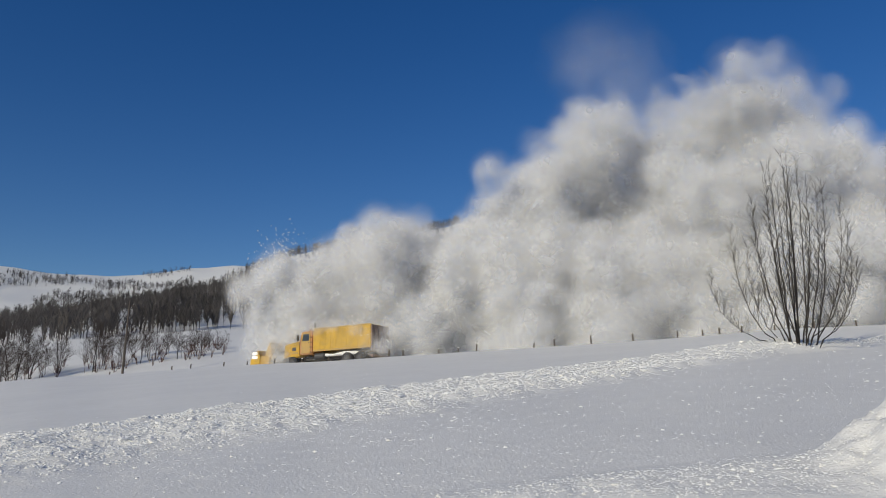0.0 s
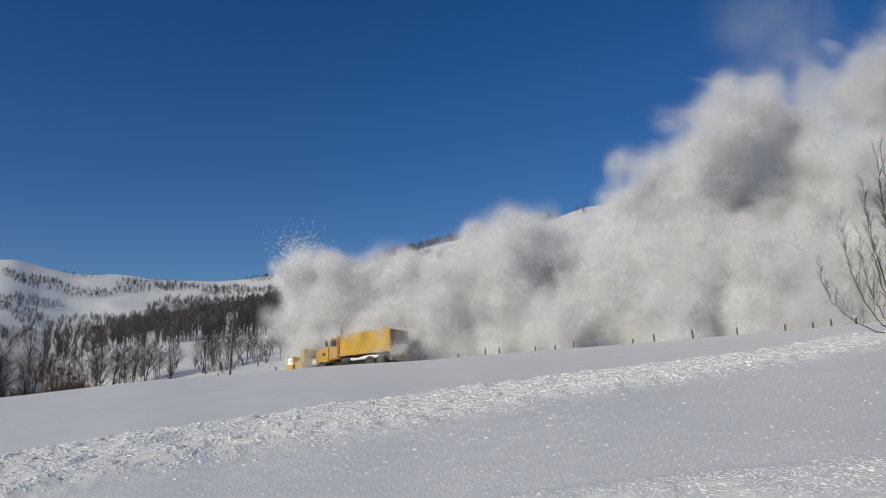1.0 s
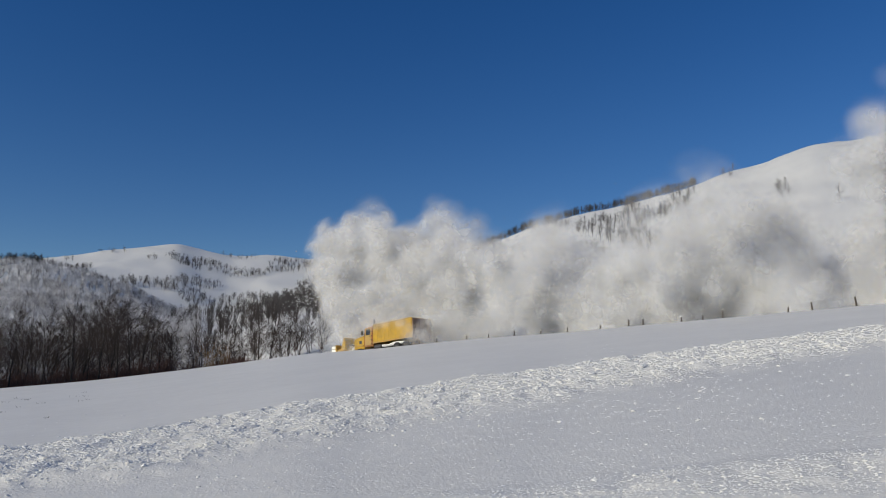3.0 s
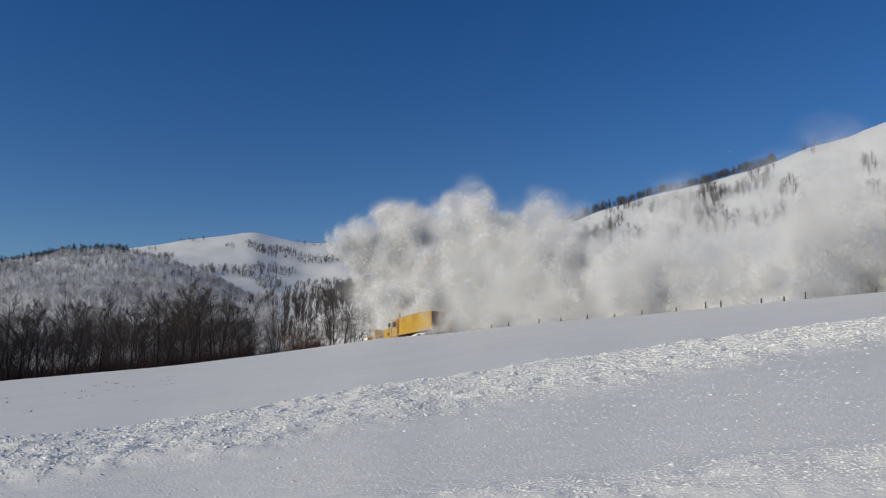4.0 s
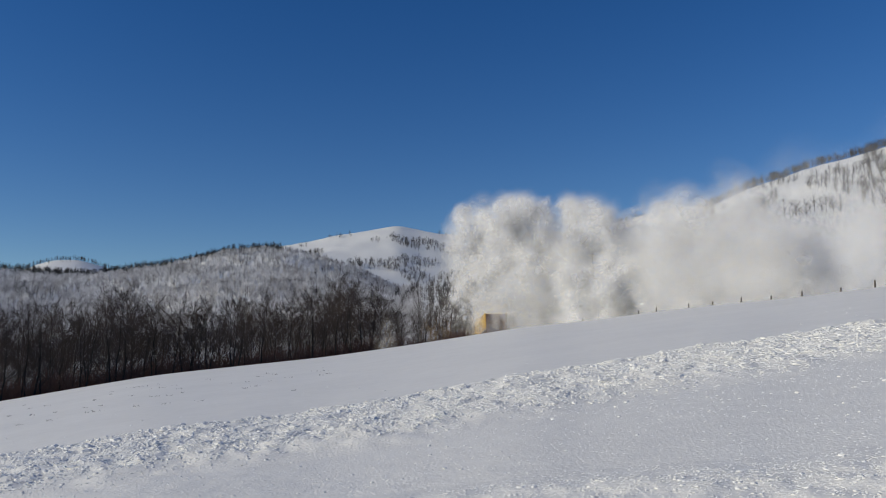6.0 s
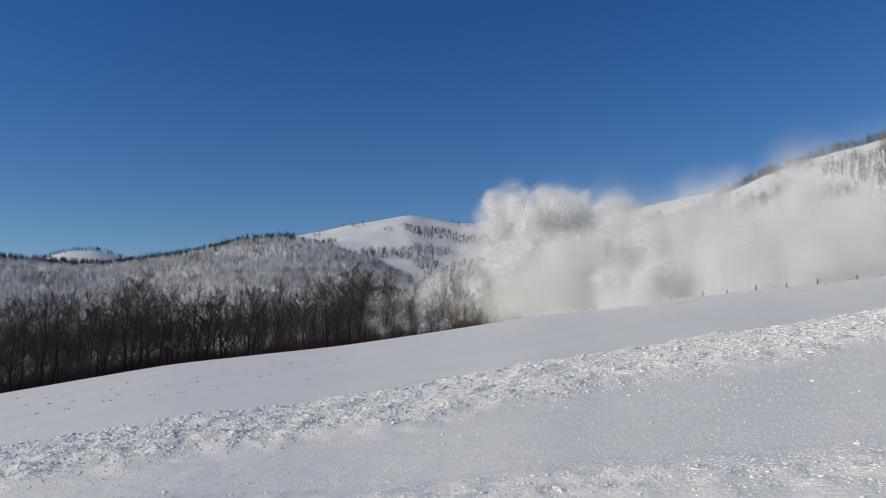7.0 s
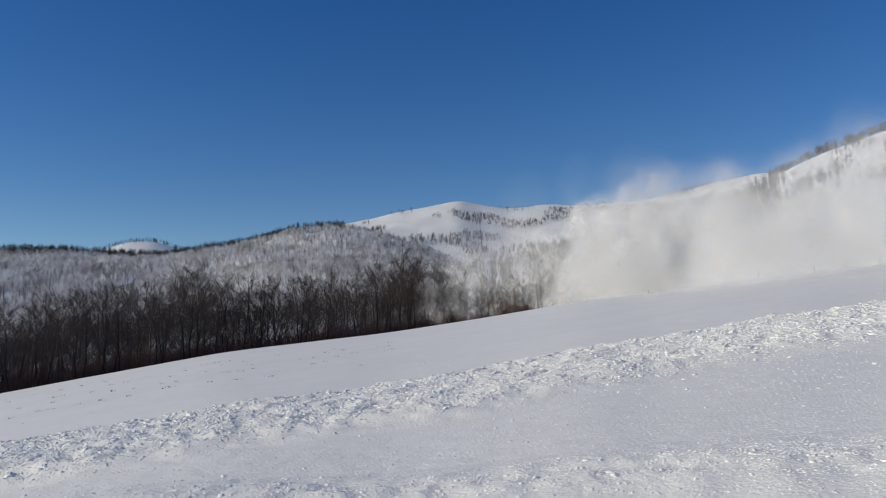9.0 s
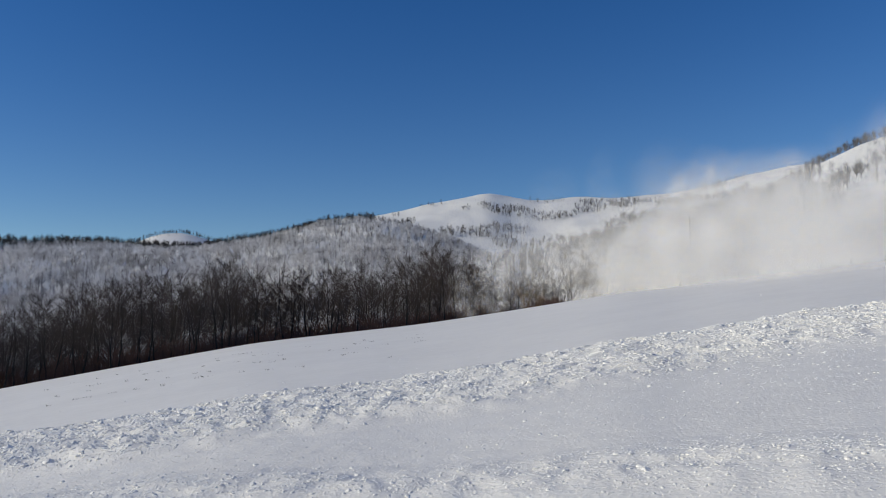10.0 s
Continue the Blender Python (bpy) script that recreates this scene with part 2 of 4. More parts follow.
def raise_ground():
    bear = np.where(BEARING > 180, BEARING - 360, BEARING)
    rc, road_r = smoothed(CREST_R, bear, 3), smoothed(lambda a: np.interp(a, ROAD_B, ROAD_R), bear, 3)
    road_z = smoothed(lambda a: np.interp(a, ROAD_B, ROAD_Z), bear, 3)
    crest_el, near_el = smoothed(CREST_EL, bear, 2), smoothed(NEAR_EL, bear, 1.2)
    mid_el, far_el = smoothed(MID_EL, bear, 0.8), smoothed(FAR_EL, bear, 0.5)
    z = np.zeros((len(DIST), len(bear)))

    def level(r, el):
        return EYE + r * np.tan(np.radians(el))

    for k, a in enumerate(bear):
        zc = level(rc[k], crest_el[k])
        rs, zs = [0, rc[k]], [0, zc]
        if a < 34:
            rs += [road_r[k] - 3, road_r[k] + 3]
            zs += [road_z[k], road_z[k]]
        else:
            rs += [rc[k] + 12, rc[k] + 28, rc[k] + 45]
            zs += [level(rc[k] + 12, crest_el[k] - 0.9), level(rc[k] + 28, crest_el[k] - 1.1), level(rc[k] + 45, crest_el[k] - 2.4)]
        rs += [160, 182, 430, 640, 1150, 1900, 2600]
        zs += [level(160, near_el[k]), level(182, near_el[k] - 0.12), level(430, mid_el[k]), level(640, mid_el[k] - 2.2), level(1150, far_el[k]), level(1900, far_el[k] - 3), level(2600, far_el[k] - 4)]
        z[:, k] = np.interp(DIST, rs, zs)
    far_rows = DIST > 32
    for _ in range(14):
        part_z = z[far_rows]
        part_z[1:-1] = 0.25 * part_z[:-2] + 0.5 * part_z[1:-1] + 0.25 * part_z[2:]
        z[far_rows] = part_z
    rad = np.radians(bear)[None, :]
    x, y = -DIST[:, None] * np.sin(rad), DIST[:, None] * np.cos(rad)
    far = np.clip((DIST[:, None] - 100) / 200, 0, 1)
    z += far * (fbm(x / 60, y / 60, 4, 3) * 9 + fbm(x / 14, y / 14, 3, 8) * 1.2)
    near = 1 - np.clip((DIST[:, None] - 40) / 60, 0, 1)
    z += near * (fbm(x / 7, y / 11, 3, 21) * 0.16 + fbm(x / 1.6, y / 2.6, 2, 31) * 0.008) * np.clip(DIST[:, None] / 5, 0, 1)
    w = windrow(x, y)
    z += w * (0.13 + 0.2 * np.abs(fbm(x / 0.8, y / 0.8, 4, 41)) + 0.15 * fbm(x / 0.3, y / 0.3, 3, 51))
    z += trodden(x, y) * (0.05 * np.abs(fbm(x / 0.5, y / 0.5, 3, 81)) + 0.035 * fbm(x / 0.22, y / 0.22, 2, 91))
    heap = np.exp(-(((x - 4.95) / 1.35) ** 2 + ((y - 7.0) / 1.5) ** 2) ** 2.5)
    z += heap * (0.5 + 1.3 * fbm(x / 0.7, y / 0.7, 4, 61) - 0.6 * np.abs(fbm(x / 0.3, y / 0.3, 3, 63)))
    drift = np.exp(-(((x - 9.8) / 1.9) ** 2 + ((y - 25.6) / 0.9) ** 2))
    z += drift * (0.28 + 0.3 * fbm(x / 0.6, y / 0.6, 3, 66))
    return x, y, z


WINDROW = [(-40, -6), (-26, 0.5), (-15.0, 6.0), (-10.2, 9.6), (-8.2, 11.8), (-5.4, 15.2), (-1.6, 18.4), (4.5, 23.0), (11, 26), (24, 30), (40, 33)]
WINDROW_HALF = curve([(-40, 2.6), (-15, 3.1), (-8, 3.4), (-2, 3.6), (5, 3.0), (11, 2.0), (40, 1.8)])
SECOND = [(-20, -2), (-8, 4.2), (-5, 5.0), (-2, 6.3), (1.4, 7.1), (4, 7.4), (10, 9)]


def across(x, y, line):
    """The distance from a broken line."""
    d = np.full(np.shape(x), 1e9)
    for (ax, ay), (bx, by) in zip(line, line[1:]):
        lx, ly = bx - ax, by - ay
        u = np.clip(((x - ax) * lx + (y - ay) * ly) / (lx * lx + ly * ly), 0, 1)
        d = np.minimum(d, np.hypot(x - ax - u * lx, y - ay - u * ly))
    return d


def windrow(x, y):
    edge = 0.8 * fbm(x / 1.5, y / 1.5, 3, 71)
    half = WINDROW_HALF(x)
    a = np.clip((half - across(x, y, WINDROW) + edge) / (0.28 * half), 0, 1)
    b = 0.55 * np.clip((1.1 - across(x, y, SECOND) + edge) / 0.9, 0, 1)
    return np.maximum(a, b)


def trodden(x, y):
    """Loose broken snow between the ridge and the road edge, in patches."""
    wx, wy = zip(*WINDROW)
    side = np.clip((np.interp(x, wx, wy) - y) / 2.0, 0, 1)
    return np.interp(x, (-6, 0, 4), (1.0, 0.5, 0.15)) * side * np.clip(0.35 + 1.3 * fbm(x / 2.2, y / 1.3, 3, 17), 0, 1)


GX, GY, GZ = raise_ground()


def ground_z(x, y):
    r, a = np.hypot(x, y), np.degrees(np.arctan2(-x, y))
    a = np.where(a < -45, a + 360, a)
    i = np.clip(np.searchsorted(DIST, r) - 1, 0, len(DIST) - 2)
    j = np.clip(np.searchsorted(BEARING, a) - 1, 0, len(BEARING) - 2)
    u = np.clip((r - DIST[i]) / (DIST[i + 1] - DIST[i]), 0, 1)
    v = np.clip((a - BEARING[j]) / (BEARING[j + 1] - BEARING[j]), 0, 1)
    return (GZ[i, j] * (1 - v) + GZ[i, j + 1] * v) * (1 - u) + (GZ[i + 1, j] * (1 - v) + GZ[i + 1, j + 1] * v) * u


def at(bearing, r):
    """The place on the ground at a bearing and a distance."""
    x, y = -r * math.sin(radians(bearing)), r * math.cos(radians(bearing))
    return x, y, float(ground_z(x, y))


def build_ground():
    n, m = GX.shape
    verts = np.stack([GX, GY, GZ], -1).reshape(-1, 3)
    i, j = np.meshgrid(np.arange(n - 1), np.arange(m), indexing="ij")
    k = (j + 1) % m
    faces = np.stack([i * m + j, (i + 1) * m + j, (i + 1) * m + k, i * m + k], -1).reshape(-1, 4)[m:]
    centre = [(0, m + j, m + (j + 1) % m) for j in range(m)]
    me = mesh_of("ground", verts.tolist(), faces.tolist() + centre, SNOW, True)
    tagged(new("ground", me), "snow-covered field, wooded hillsides and far white mountains", "ground", kind="structure")


build_ground()


# ---- woods ----
def branch(rng, verts, faces, base, way, length, radius, depth, spread, twig_w):
    """A limb that bends in three pieces and forks into finer ones."""
    p, d = np.array(base, float), np.array(way, float)
    steps = 3 if depth else 2
    for s in range(steps):
        q = p + d * length / steps
        r0, r1 = radius * (1 - 0.8 * s / steps), radius * (1 - 0.8 * (s + 1) / steps)
        if depth:
            tube(verts, faces, p, q, max(r0, twig_w), max(r1, twig_w * 0.7), 3)
        else:
            w = rng.normal(0, 1, 3)
            w *= twig_w * 1.1 / np.linalg.norm(w)
            k = len(verts)
            verts += [tuple(p - w), tuple(p + w), tuple(q)]
            faces.append((k, k + 1, k + 2))
        p = q
        d = d + rng.normal(0, 0.09, 3) + (0, 0, 0.07)
        d /= np.linalg.norm(d)
        if depth:
            for _ in range(2 if depth > 1 else 3):
                out = d + rng.normal(0, spread, 3)
                out[2] = abs(out[2]) * 0.8 + 0.12
                out /= np.linalg.norm(out)
                branch(rng, verts, faces, p, out, length * rng.uniform(0.35, 0.6), r1 * 0.6, depth - 1, spread, twig_w)


def make_tree(name, seed, height, trunk_mat, crown_mat, label, stems=1, spread=0.55, low=0.25, twig_w=0.012, limbs=16):
    rng = np.random.default_rng(seed)
    tree = tagged(new(name), label, "tree")
    cv, cf = [], []
    for s in range(stems):
        tv, tf = [], []
        lean = rng.normal(0, 0.05 if stems == 1 else 0.16, 2)
        p = np.array([0, 0, -0.4]) if stems == 1 else np.array([*rng.normal(0, 0.25, 2), -0.4])
        h = height * rng.uniform(0.8, 1.0)
        n = 9
        for k in range(n):
            q = p + np.array([lean[0], lean[1], 1]) * h / n + np.array([*rng.normal(0, 0.05, 2), 0])
            f0, f1 = k / n, (k + 1) / n
            r0, r1 = 0.011 * h * (1 - 0.9 * f0) , 0.011 * h * (1 - 0.9 * f1)
            tube(tv, tf, p, q, r0, r1, 6)
            if f1 > low:
                for _ in range(max(1, limbs // n)):
                    a = rng.uniform(0, 2 * math.pi)
                    way = np.array([math.cos(a) * spread * 1.2, math.sin(a) * spread * 1.2, 0.75])
                    way /= np.linalg.norm(way)
                    reach = h * (0.30 * (1.15 - f1) + 0.06)
                    branch(rng, cv, cf, p + (q - p) * rng.uniform(), way, reach, r1 * 0.5, 2, spread * 0.75, twig_w)
            p = q
        under(new("trunk", mesh_of("trunk", tv, tf, trunk_mat, True)), tree)
    under(new("crown", mesh_of("crown", cv, cf, crown_mat)), tree)
    return tree


def stand(tree, spots, group, rng, kinds):
    """Copies of the trees in kinds at the spots (x, y, z, scale)."""
    for k, (x, y, z, s) in enumerate(spots):
        t = copy_thing(kinds[k % len(kinds)], pose(x, y, z, 0, 0, rng.uniform(0, 360)))
        t.scale = (s * rng.uniform(0.9, 1.1), s * rng.uniform(0.9, 1.1), s)
        tagged(t, group=group)


def birch_belt():
    rng = np.random.default_rng(5)
    kinds = [make_tree("birch_tree", 100 + k, 8.0, BIRCH if k % 4 == 1 else BARK, TWIG, "bare winter birch with dark twigs at the field's edge", 1 if k % 3 else 2, 0.64, 0.26, 0.0095, 38) for k in range(6)]
    # outline of the belt's tops: bearing, height of the top above eye level
    tops = curve([(24, 3.6), (29, 3.8), (31, 4.2), (32.4, 5.7), (34.4, 5.5), (35.6, 4.6), (36.9, 6.3), (39.8, 7.2), (42, 6.2), (45, 5.7), (49.6, 5.2), (53, 5.2), (55.6, 5.9), (59.5, 4.9), (61.9, 5.0), (66.4, 3.4), (72, 3.2), (80, 2.5)])
    spots = []
    for b in np.arange(31.2, 78, 0.62):
        for row in range(2):
            a = b + rng.uniform(-0.25, 0.25)
            if 33.6 < a < 34.0 or 35.3 < a < 36.0:
                continue
            r = float(CREST_R(a)) + rng.uniform(6, 12) + row * rng.uniform(6, 16)
            x, y, z = at(a, r)
            top = EYE + r * math.tan(radians(float(tops(a)) - rng.uniform(0, 1.0) ** 0.8 * (1.3 + row * 0.4)))
            spots.append((x, y, z, max(0.5, (top - z) / 8.0)))
    stand(kinds[0], spots, "birches along the field", rng, kinds)
    # trees at the foot of the snow bank
    small = []
    for b in [12.5, *np.arange(15.8, 24.4, 0.28), *np.arange(25.8, 31, 0.4)]:
        a, r = b + rng.uniform(-0.2, 0.2), rng.uniform(100, 112)
        x, y, z = at(a, r)
        top = EYE + r * math.tan(radians(6.2 if 16.5 < a < 24 else 4.9 if a < 16 else 5.4))
        small.append((x, y, z, max(0.35, (top - z) / 8.0 * rng.uniform(0.95, 1.25))))
    stand(kinds[0], small, "trees below the snow bank", rng, kinds)
    for k, t in enumerate(kinds):
        x, y, z = at(64 + 1.7 * k, 84)
        t.matrix_basis = pose(x, y, z, 0, 0, 40 * k) @ Matrix.Scale(0.8, 4)


def thicket():
    rng = np.random.default_rng(9)
    verts, faces = [], []
    for _ in range(2500):
        a = rng.uniform(31, 80)
        if 33.5 < a < 36 and rng.uniform() < 0.5:
            continue
        r = float(CREST_R(a)) + rng.uniform(7, 26)
        x, y, z = at(a, r)
        h = rng.uniform(1.0, 3.4) if a > 36 else rng.uniform(0.8, 2.4)
        for _ in range(4):
            top = np.array([x, y, z]) + (*rng.normal(0, 0.22 * h, 2), h * rng.uniform(0.6, 1))
            mid = (np.array([x, y, z - 0.3]) + top) / 2 + (*rng.normal(0, 0.1, 2), 0.1)
            tube(verts, faces, (x, y, z - 0.3), mid, 0.03, 0.022, 3)
            tube(verts, faces, mid, top, 0.022, 0.01, 3)
            for _ in range(2):
                tube(verts, faces, mid, mid + (*rng.normal(0, 0.25 * h, 2), 0.35 * h), 0.016, 0.008, 3)
    for _ in range(90):
        a, r = rng.uniform(15.6, 31), rng.uniform(96, 116)
        if 24.6 < a < 25.6:
            continue
        x, y, z = at(a, r)
        for _ in range(5):
            h = rng.uniform(0.5, 1.7)
            top = np.array([x, y, z]) + (*rng.normal(0, 0.3 * h, 2), h)
            tube(verts, faces, (x, y, z - 0.2), top, 0.03, 0.012, 3)
            tube(verts, faces, (np.array([x, y, z]) + top) / 2, top + (*rng.normal(0, 0.25 * h, 2), 0.1), 0.018, 0.01, 3)
    tagged(new("thicket", mesh_of("thicket", verts, faces, RED_TWIG)), "dense reddish-brown leafless undergrowth between the birches", "bushes", kind="stuff")


def far_trees(name, spots, mat, label, seed, blades=26, width=0.2, spread=0.22):
    rng = np.random.default_rng(seed)
    spots = np.array(spots)
    n = len(spots)
    verts, faces = [], []
    base, h = spots[:, :3], spots[:, 3]
    vs = []
    for k in range(blades + 2):
        f = rng.uniform(0.12, 0.85, n) if k > 1 else np.full(n, -0.05)
        a = rng.uniform(0, 2 * np.pi, n)
        root = base + np.stack([np.zeros(n), np.zeros(n), f * h], 1)
        reach = h * (spread * (1 - f) + 0.06) * (1 if k > 1 else 0.1)
        up = h * (1 - f) * rng.uniform(0.3, 0.75, n) if k > 1 else h
        tip = root + np.stack([np.cos(a) * reach, np.sin(a) * reach, up], 1)
        g = rng.uniform(0, 2 * np.pi, n)
        side = np.stack([np.cos(g), np.sin(g), np.zeros(n)], 1) * (width if k > 1 else width * 0.7) * (h[:, None] / 7)
        vs += [root + side * 0.5, root - side * 0.5, tip + side * 0.25]
    verts = np.stack(vs, 1).reshape(-1, 3)
    faces = np.arange(len(verts)).reshape(-1, 3)
    tagged(new(name, mesh_of(name, verts.tolist(), faces.tolist(), mat)), label, "trees", kind="stuff")


def woods():
    rng = np.random.default_rng(12)
    dark, frosted, sparse, ridge = [], [], [], []

    def put(out, a, r, h):
        x, y, z = at(a, r)
        out.append((x, y, z, h))

    # dark wood on the near hillside
    upper = curve([(-30, 240), (5, 250), (12, 330), (15, 425), (22, 425), (36, 425)])
    for _ in range(6000):
        a = rng.uniform(12, 36.5)
        if rng.uniform() > (a - 12) / 6:
            continue
        if a > 25 and rng.uniform() < min(0.85, (a - 25) / 7):
            continue
        r = 165 + (float(upper(a)) - 165) * rng.uniform() ** 0.8
        if r > 185 and value_noise(np.array(a * 0.9), np.array(r / 18), 44) < 0.42:
            continue
        put(dark, a, r, rng.uniform(4, 8) if r < 380 else rng.uniform(2.5, 5))
    for _ in range(260):
        put(dark, rng.uniform(30, 74), rng.uniform(120, 200), rng.uniform(3, 6))
    # frosted wood on the hill above the birches
    for _ in range(9200):
        a = rng.uniform(34.5, 74)
        r = rng.uniform(125, 430)
        put(frosted, a, r, rng.uniform(3, 5))
    for _ in range(1500):
        put(sparse, 74 - 36.5 * rng.uniform() ** 1.25, rng.uniform(150, 425), rng.uniform(2.5, 4.5))
    for _ in range(1500):
        a = rng.uniform(44.5, 74)
        put(ridge, a, rng.uniform(412, 446), rng.uniform(3.5, 7))
    for _ in range(160):
        put(ridge, rng.uniform(54, 63), rng.uniform(1080, 1170), rng.uniform(5, 9))
    # scattered trees on the white slopes
    for _ in range(2800):
        a = rng.uniform(-32, 13)
        r = rng.uniform(250, 425)
        if value_noise(np.array(a * 0.6), np.array(r / 25), 5) > 0.5 + 0.25 * (r - 250) / 175 + (0.2 if a < -4 else -0.1):
            put(sparse, a, r, rng.uniform(3, 6.5))
    for _ in range(520):
        put(ridge, rng.uniform(-1, 14.5), rng.uniform(420, 445), rng.uniform(2.5, 6))
    for _ in range(7000):
        a, r = rng.uniform(18, 46), rng.uniform(640, 1090)
        if value_noise(np.array(a * 0.35), np.array(r / 42), 15) > 0.46 + 0.08 * (r > 900):
            put(sparse, a, r, rng.uniform(4, 9))
    far_trees("dark_wood", dark, FAR_WOOD, "dark leafless wood on the hillside", 1)
    far_trees("frosted_wood", frosted, FROSTED, "rime-covered grey wood on the hill", 2, 22, 0.42, 0.5)
    far_trees("scattered_trees", sparse, FAR_WOOD, "scattered dark bushes on the white mountainside", 3, 26, 0.22, 0.45)
    far_trees("ridge_trees", ridge, RIDGE_WOOD, "row of dark trees along the ridge", 4)


def tufts():
    """Small dark marks on the snow, built as short brown blades in loose rows."""
    rng = np.random.default_rng(31)
    verts, faces = [], []
    for k in range(60):
        row = k % 5
        b = rng.uniform(41, 66)
        r = 27 + 4.2 * row + rng.normal(0, 0.5) + (b - 41) * 0.1
        x, y, z = at(b, r)
        long = rng.uniform(0.04, 0.16)
        for _ in range(7):
            d = rng.normal(0, 1, 2) * (long, 0.06)
            root = np.array([x + d[0], y + d[1], z - 0.02])
            tube(verts, faces, root, root + (*rng.normal(0, 0.05, 2), rng.uniform(0.03, 0.08)), 0.007, 0.003, 3)
    tagged(new("field_marks", mesh_of("field_marks", verts, faces, TWIG)), "small dark marks on the snow, built as short brown blades", "grass", kind="stuff")


tufts()


def lone_tree():
    """The bare many-stemmed tree on the near field."""
    rng = np.random.default_rng(31)
    tree = tagged(new("bare_tree"), "bare many-stemmed tree with upright dark twigs in the snow", "tree")
    cv, cf = [], []
    for s in range(24):
        q = s / 23
        a = s * 2.4 + rng.uniform(-0.3, 0.3)
        reach = (0.12 + 1.9 * q**0.9) * rng.uniform(0.8, 1.12)
        h = 7.3 * (1 - 0.62 * q**1.6) * rng.uniform(0.88, 1.02)
        foot = np.array([math.cos(a) * 0.55 * q + rng.normal(0, 0.15), math.sin(a) * 0.5 * q, -0.4])
        tv, tf, n = [], [], 14
        thick = 0.038 - 0.02 * q
        p = foot
        for k in range(n):
            f = (k + 1) / n
            out = reach * (1 - (1 - f) ** 2.3)
            to = foot + (math.cos(a) * out, math.sin(a) * out, 0.4 + h * f ** (1 + 0.35 * q)) + rng.normal(0, 0.02, 3)
            tube(tv, tf, p, to, thick * (1 - 0.86 * k / n), thick * (1 - 0.86 * f), 5)
            if k > 2:
                for _ in range(3):
                    g = rng.uniform(0, 2 * math.pi)
                    way = np.array([math.cos(g) * 0.42, math.sin(g) * 0.42, 0.9])
                    way /= np.linalg.norm(way)
                    branch(rng, cv, cf, p + (to - p) * rng.uniform(), way, (0.3 + 0.75 * (1 - f)) * rng.uniform(0.5, 1.3), 0.009, 1, 0.3, 0.005)
            p = to
        under(new("stem", mesh_of("stem", tv, tf, BARK, True)), tree)
    under(new("crown", mesh_of("crown", cv, cf, BARK)), tree)
    x, y, z = at(-24.1, 27.2)
    tree.matrix_basis = pose(x, y, z) @ Matrix.Scale(0.87, 4)


def tawny_bush():
    rng = np.random.default_rng(17)
    bush = tagged(new("tawny_bush"), "low tawny-orange leafless bush at the field's edge", "bush")
    for s in range(16):
        verts, faces = [], []
        a, out = rng.uniform(0, 6.28), rng.uniform(0.1, 0.55)
        way = np.array([math.cos(a) * out, math.sin(a) * out, 1])
        branch(rng, verts, faces, (rng.normal(0, 0.8), rng.normal(0, 0.4), -0.2), way / np.linalg.norm(way), rng.uniform(1.4, 2.4), 0.03, 2, 0.5, 0.012)
        under(new("stem", mesh_of("stem", verts, faces, TAWNY)), bush)
    x, y, z = at(33.2, 84)
    bush.matrix_basis = pose(x, y, z)


TAWNY = material("tawny_twigs", (0.34, 0.19, 0.06), (0.18, 0.1, 0.045), 0.9, grain=3)
tawny_bush()
birch_belt()
thicket()
woods()
lone_tree()


# ---- fence, pole ----
def fence():
    rng = np.random.default_rng(3)
    verts, faces = [], []
    tube(verts, faces, (0, 0, -0.6), (0, 0, 0.45), 0.055, 0.05, 8)
    tube(verts, faces, (0, 0, 0.45), (0, 0, 0.5), 0.05, 0.02, 8)
    me = mesh_of("fence_post", verts, faces, POST)
    cap = [(0.065 * math.cos(k * 1.047), 0.065 * math.sin(k * 1.047), 0.47) for k in range(6)] + [(0.04 * math.cos(k * 1.047), 0.04 * math.sin(k * 1.047), 0.53) for k in range(6)]
    cap_faces = [(k, (k + 1) % 6, 6 + (k + 1) % 6, 6 + k) for k in range(6)] + [(6, 7, 8, 9, 10, 11)]
    cap_me = mesh_of("snow_cap", cap, cap_faces, LUMP)
    posts = [15.6, 14.0, 12.2, 10.3, 8.4, 6.1, 4.1, 3.1, 0.5, -0.9, -2.2, -6.3, -7.8, -10.4, -13.3, -16.3, -18.0, -19.1, -20.5, 22.9, 17.8, 19.0, -22.6, -25, -27.5]
    for b in posts:
        x, y, z = at(b, float(CREST_R(b)) + rng.uniform(-1.0, 1.5))
        post = tagged(new("fence_post", me), "weathered grey wooden fence post half buried in snow", "fence post", "posts along the road")
        post.matrix_basis = pose(x, y, z + rng.uniform(-0.2, 0.08), rng.uniform(-7, 7), rng.uniform(-7, 7), rng.uniform(0, 90))
        if rng.uniform() < 0.5:
            under(new("snow_cap", cap_me), post, "small cap of white snow")


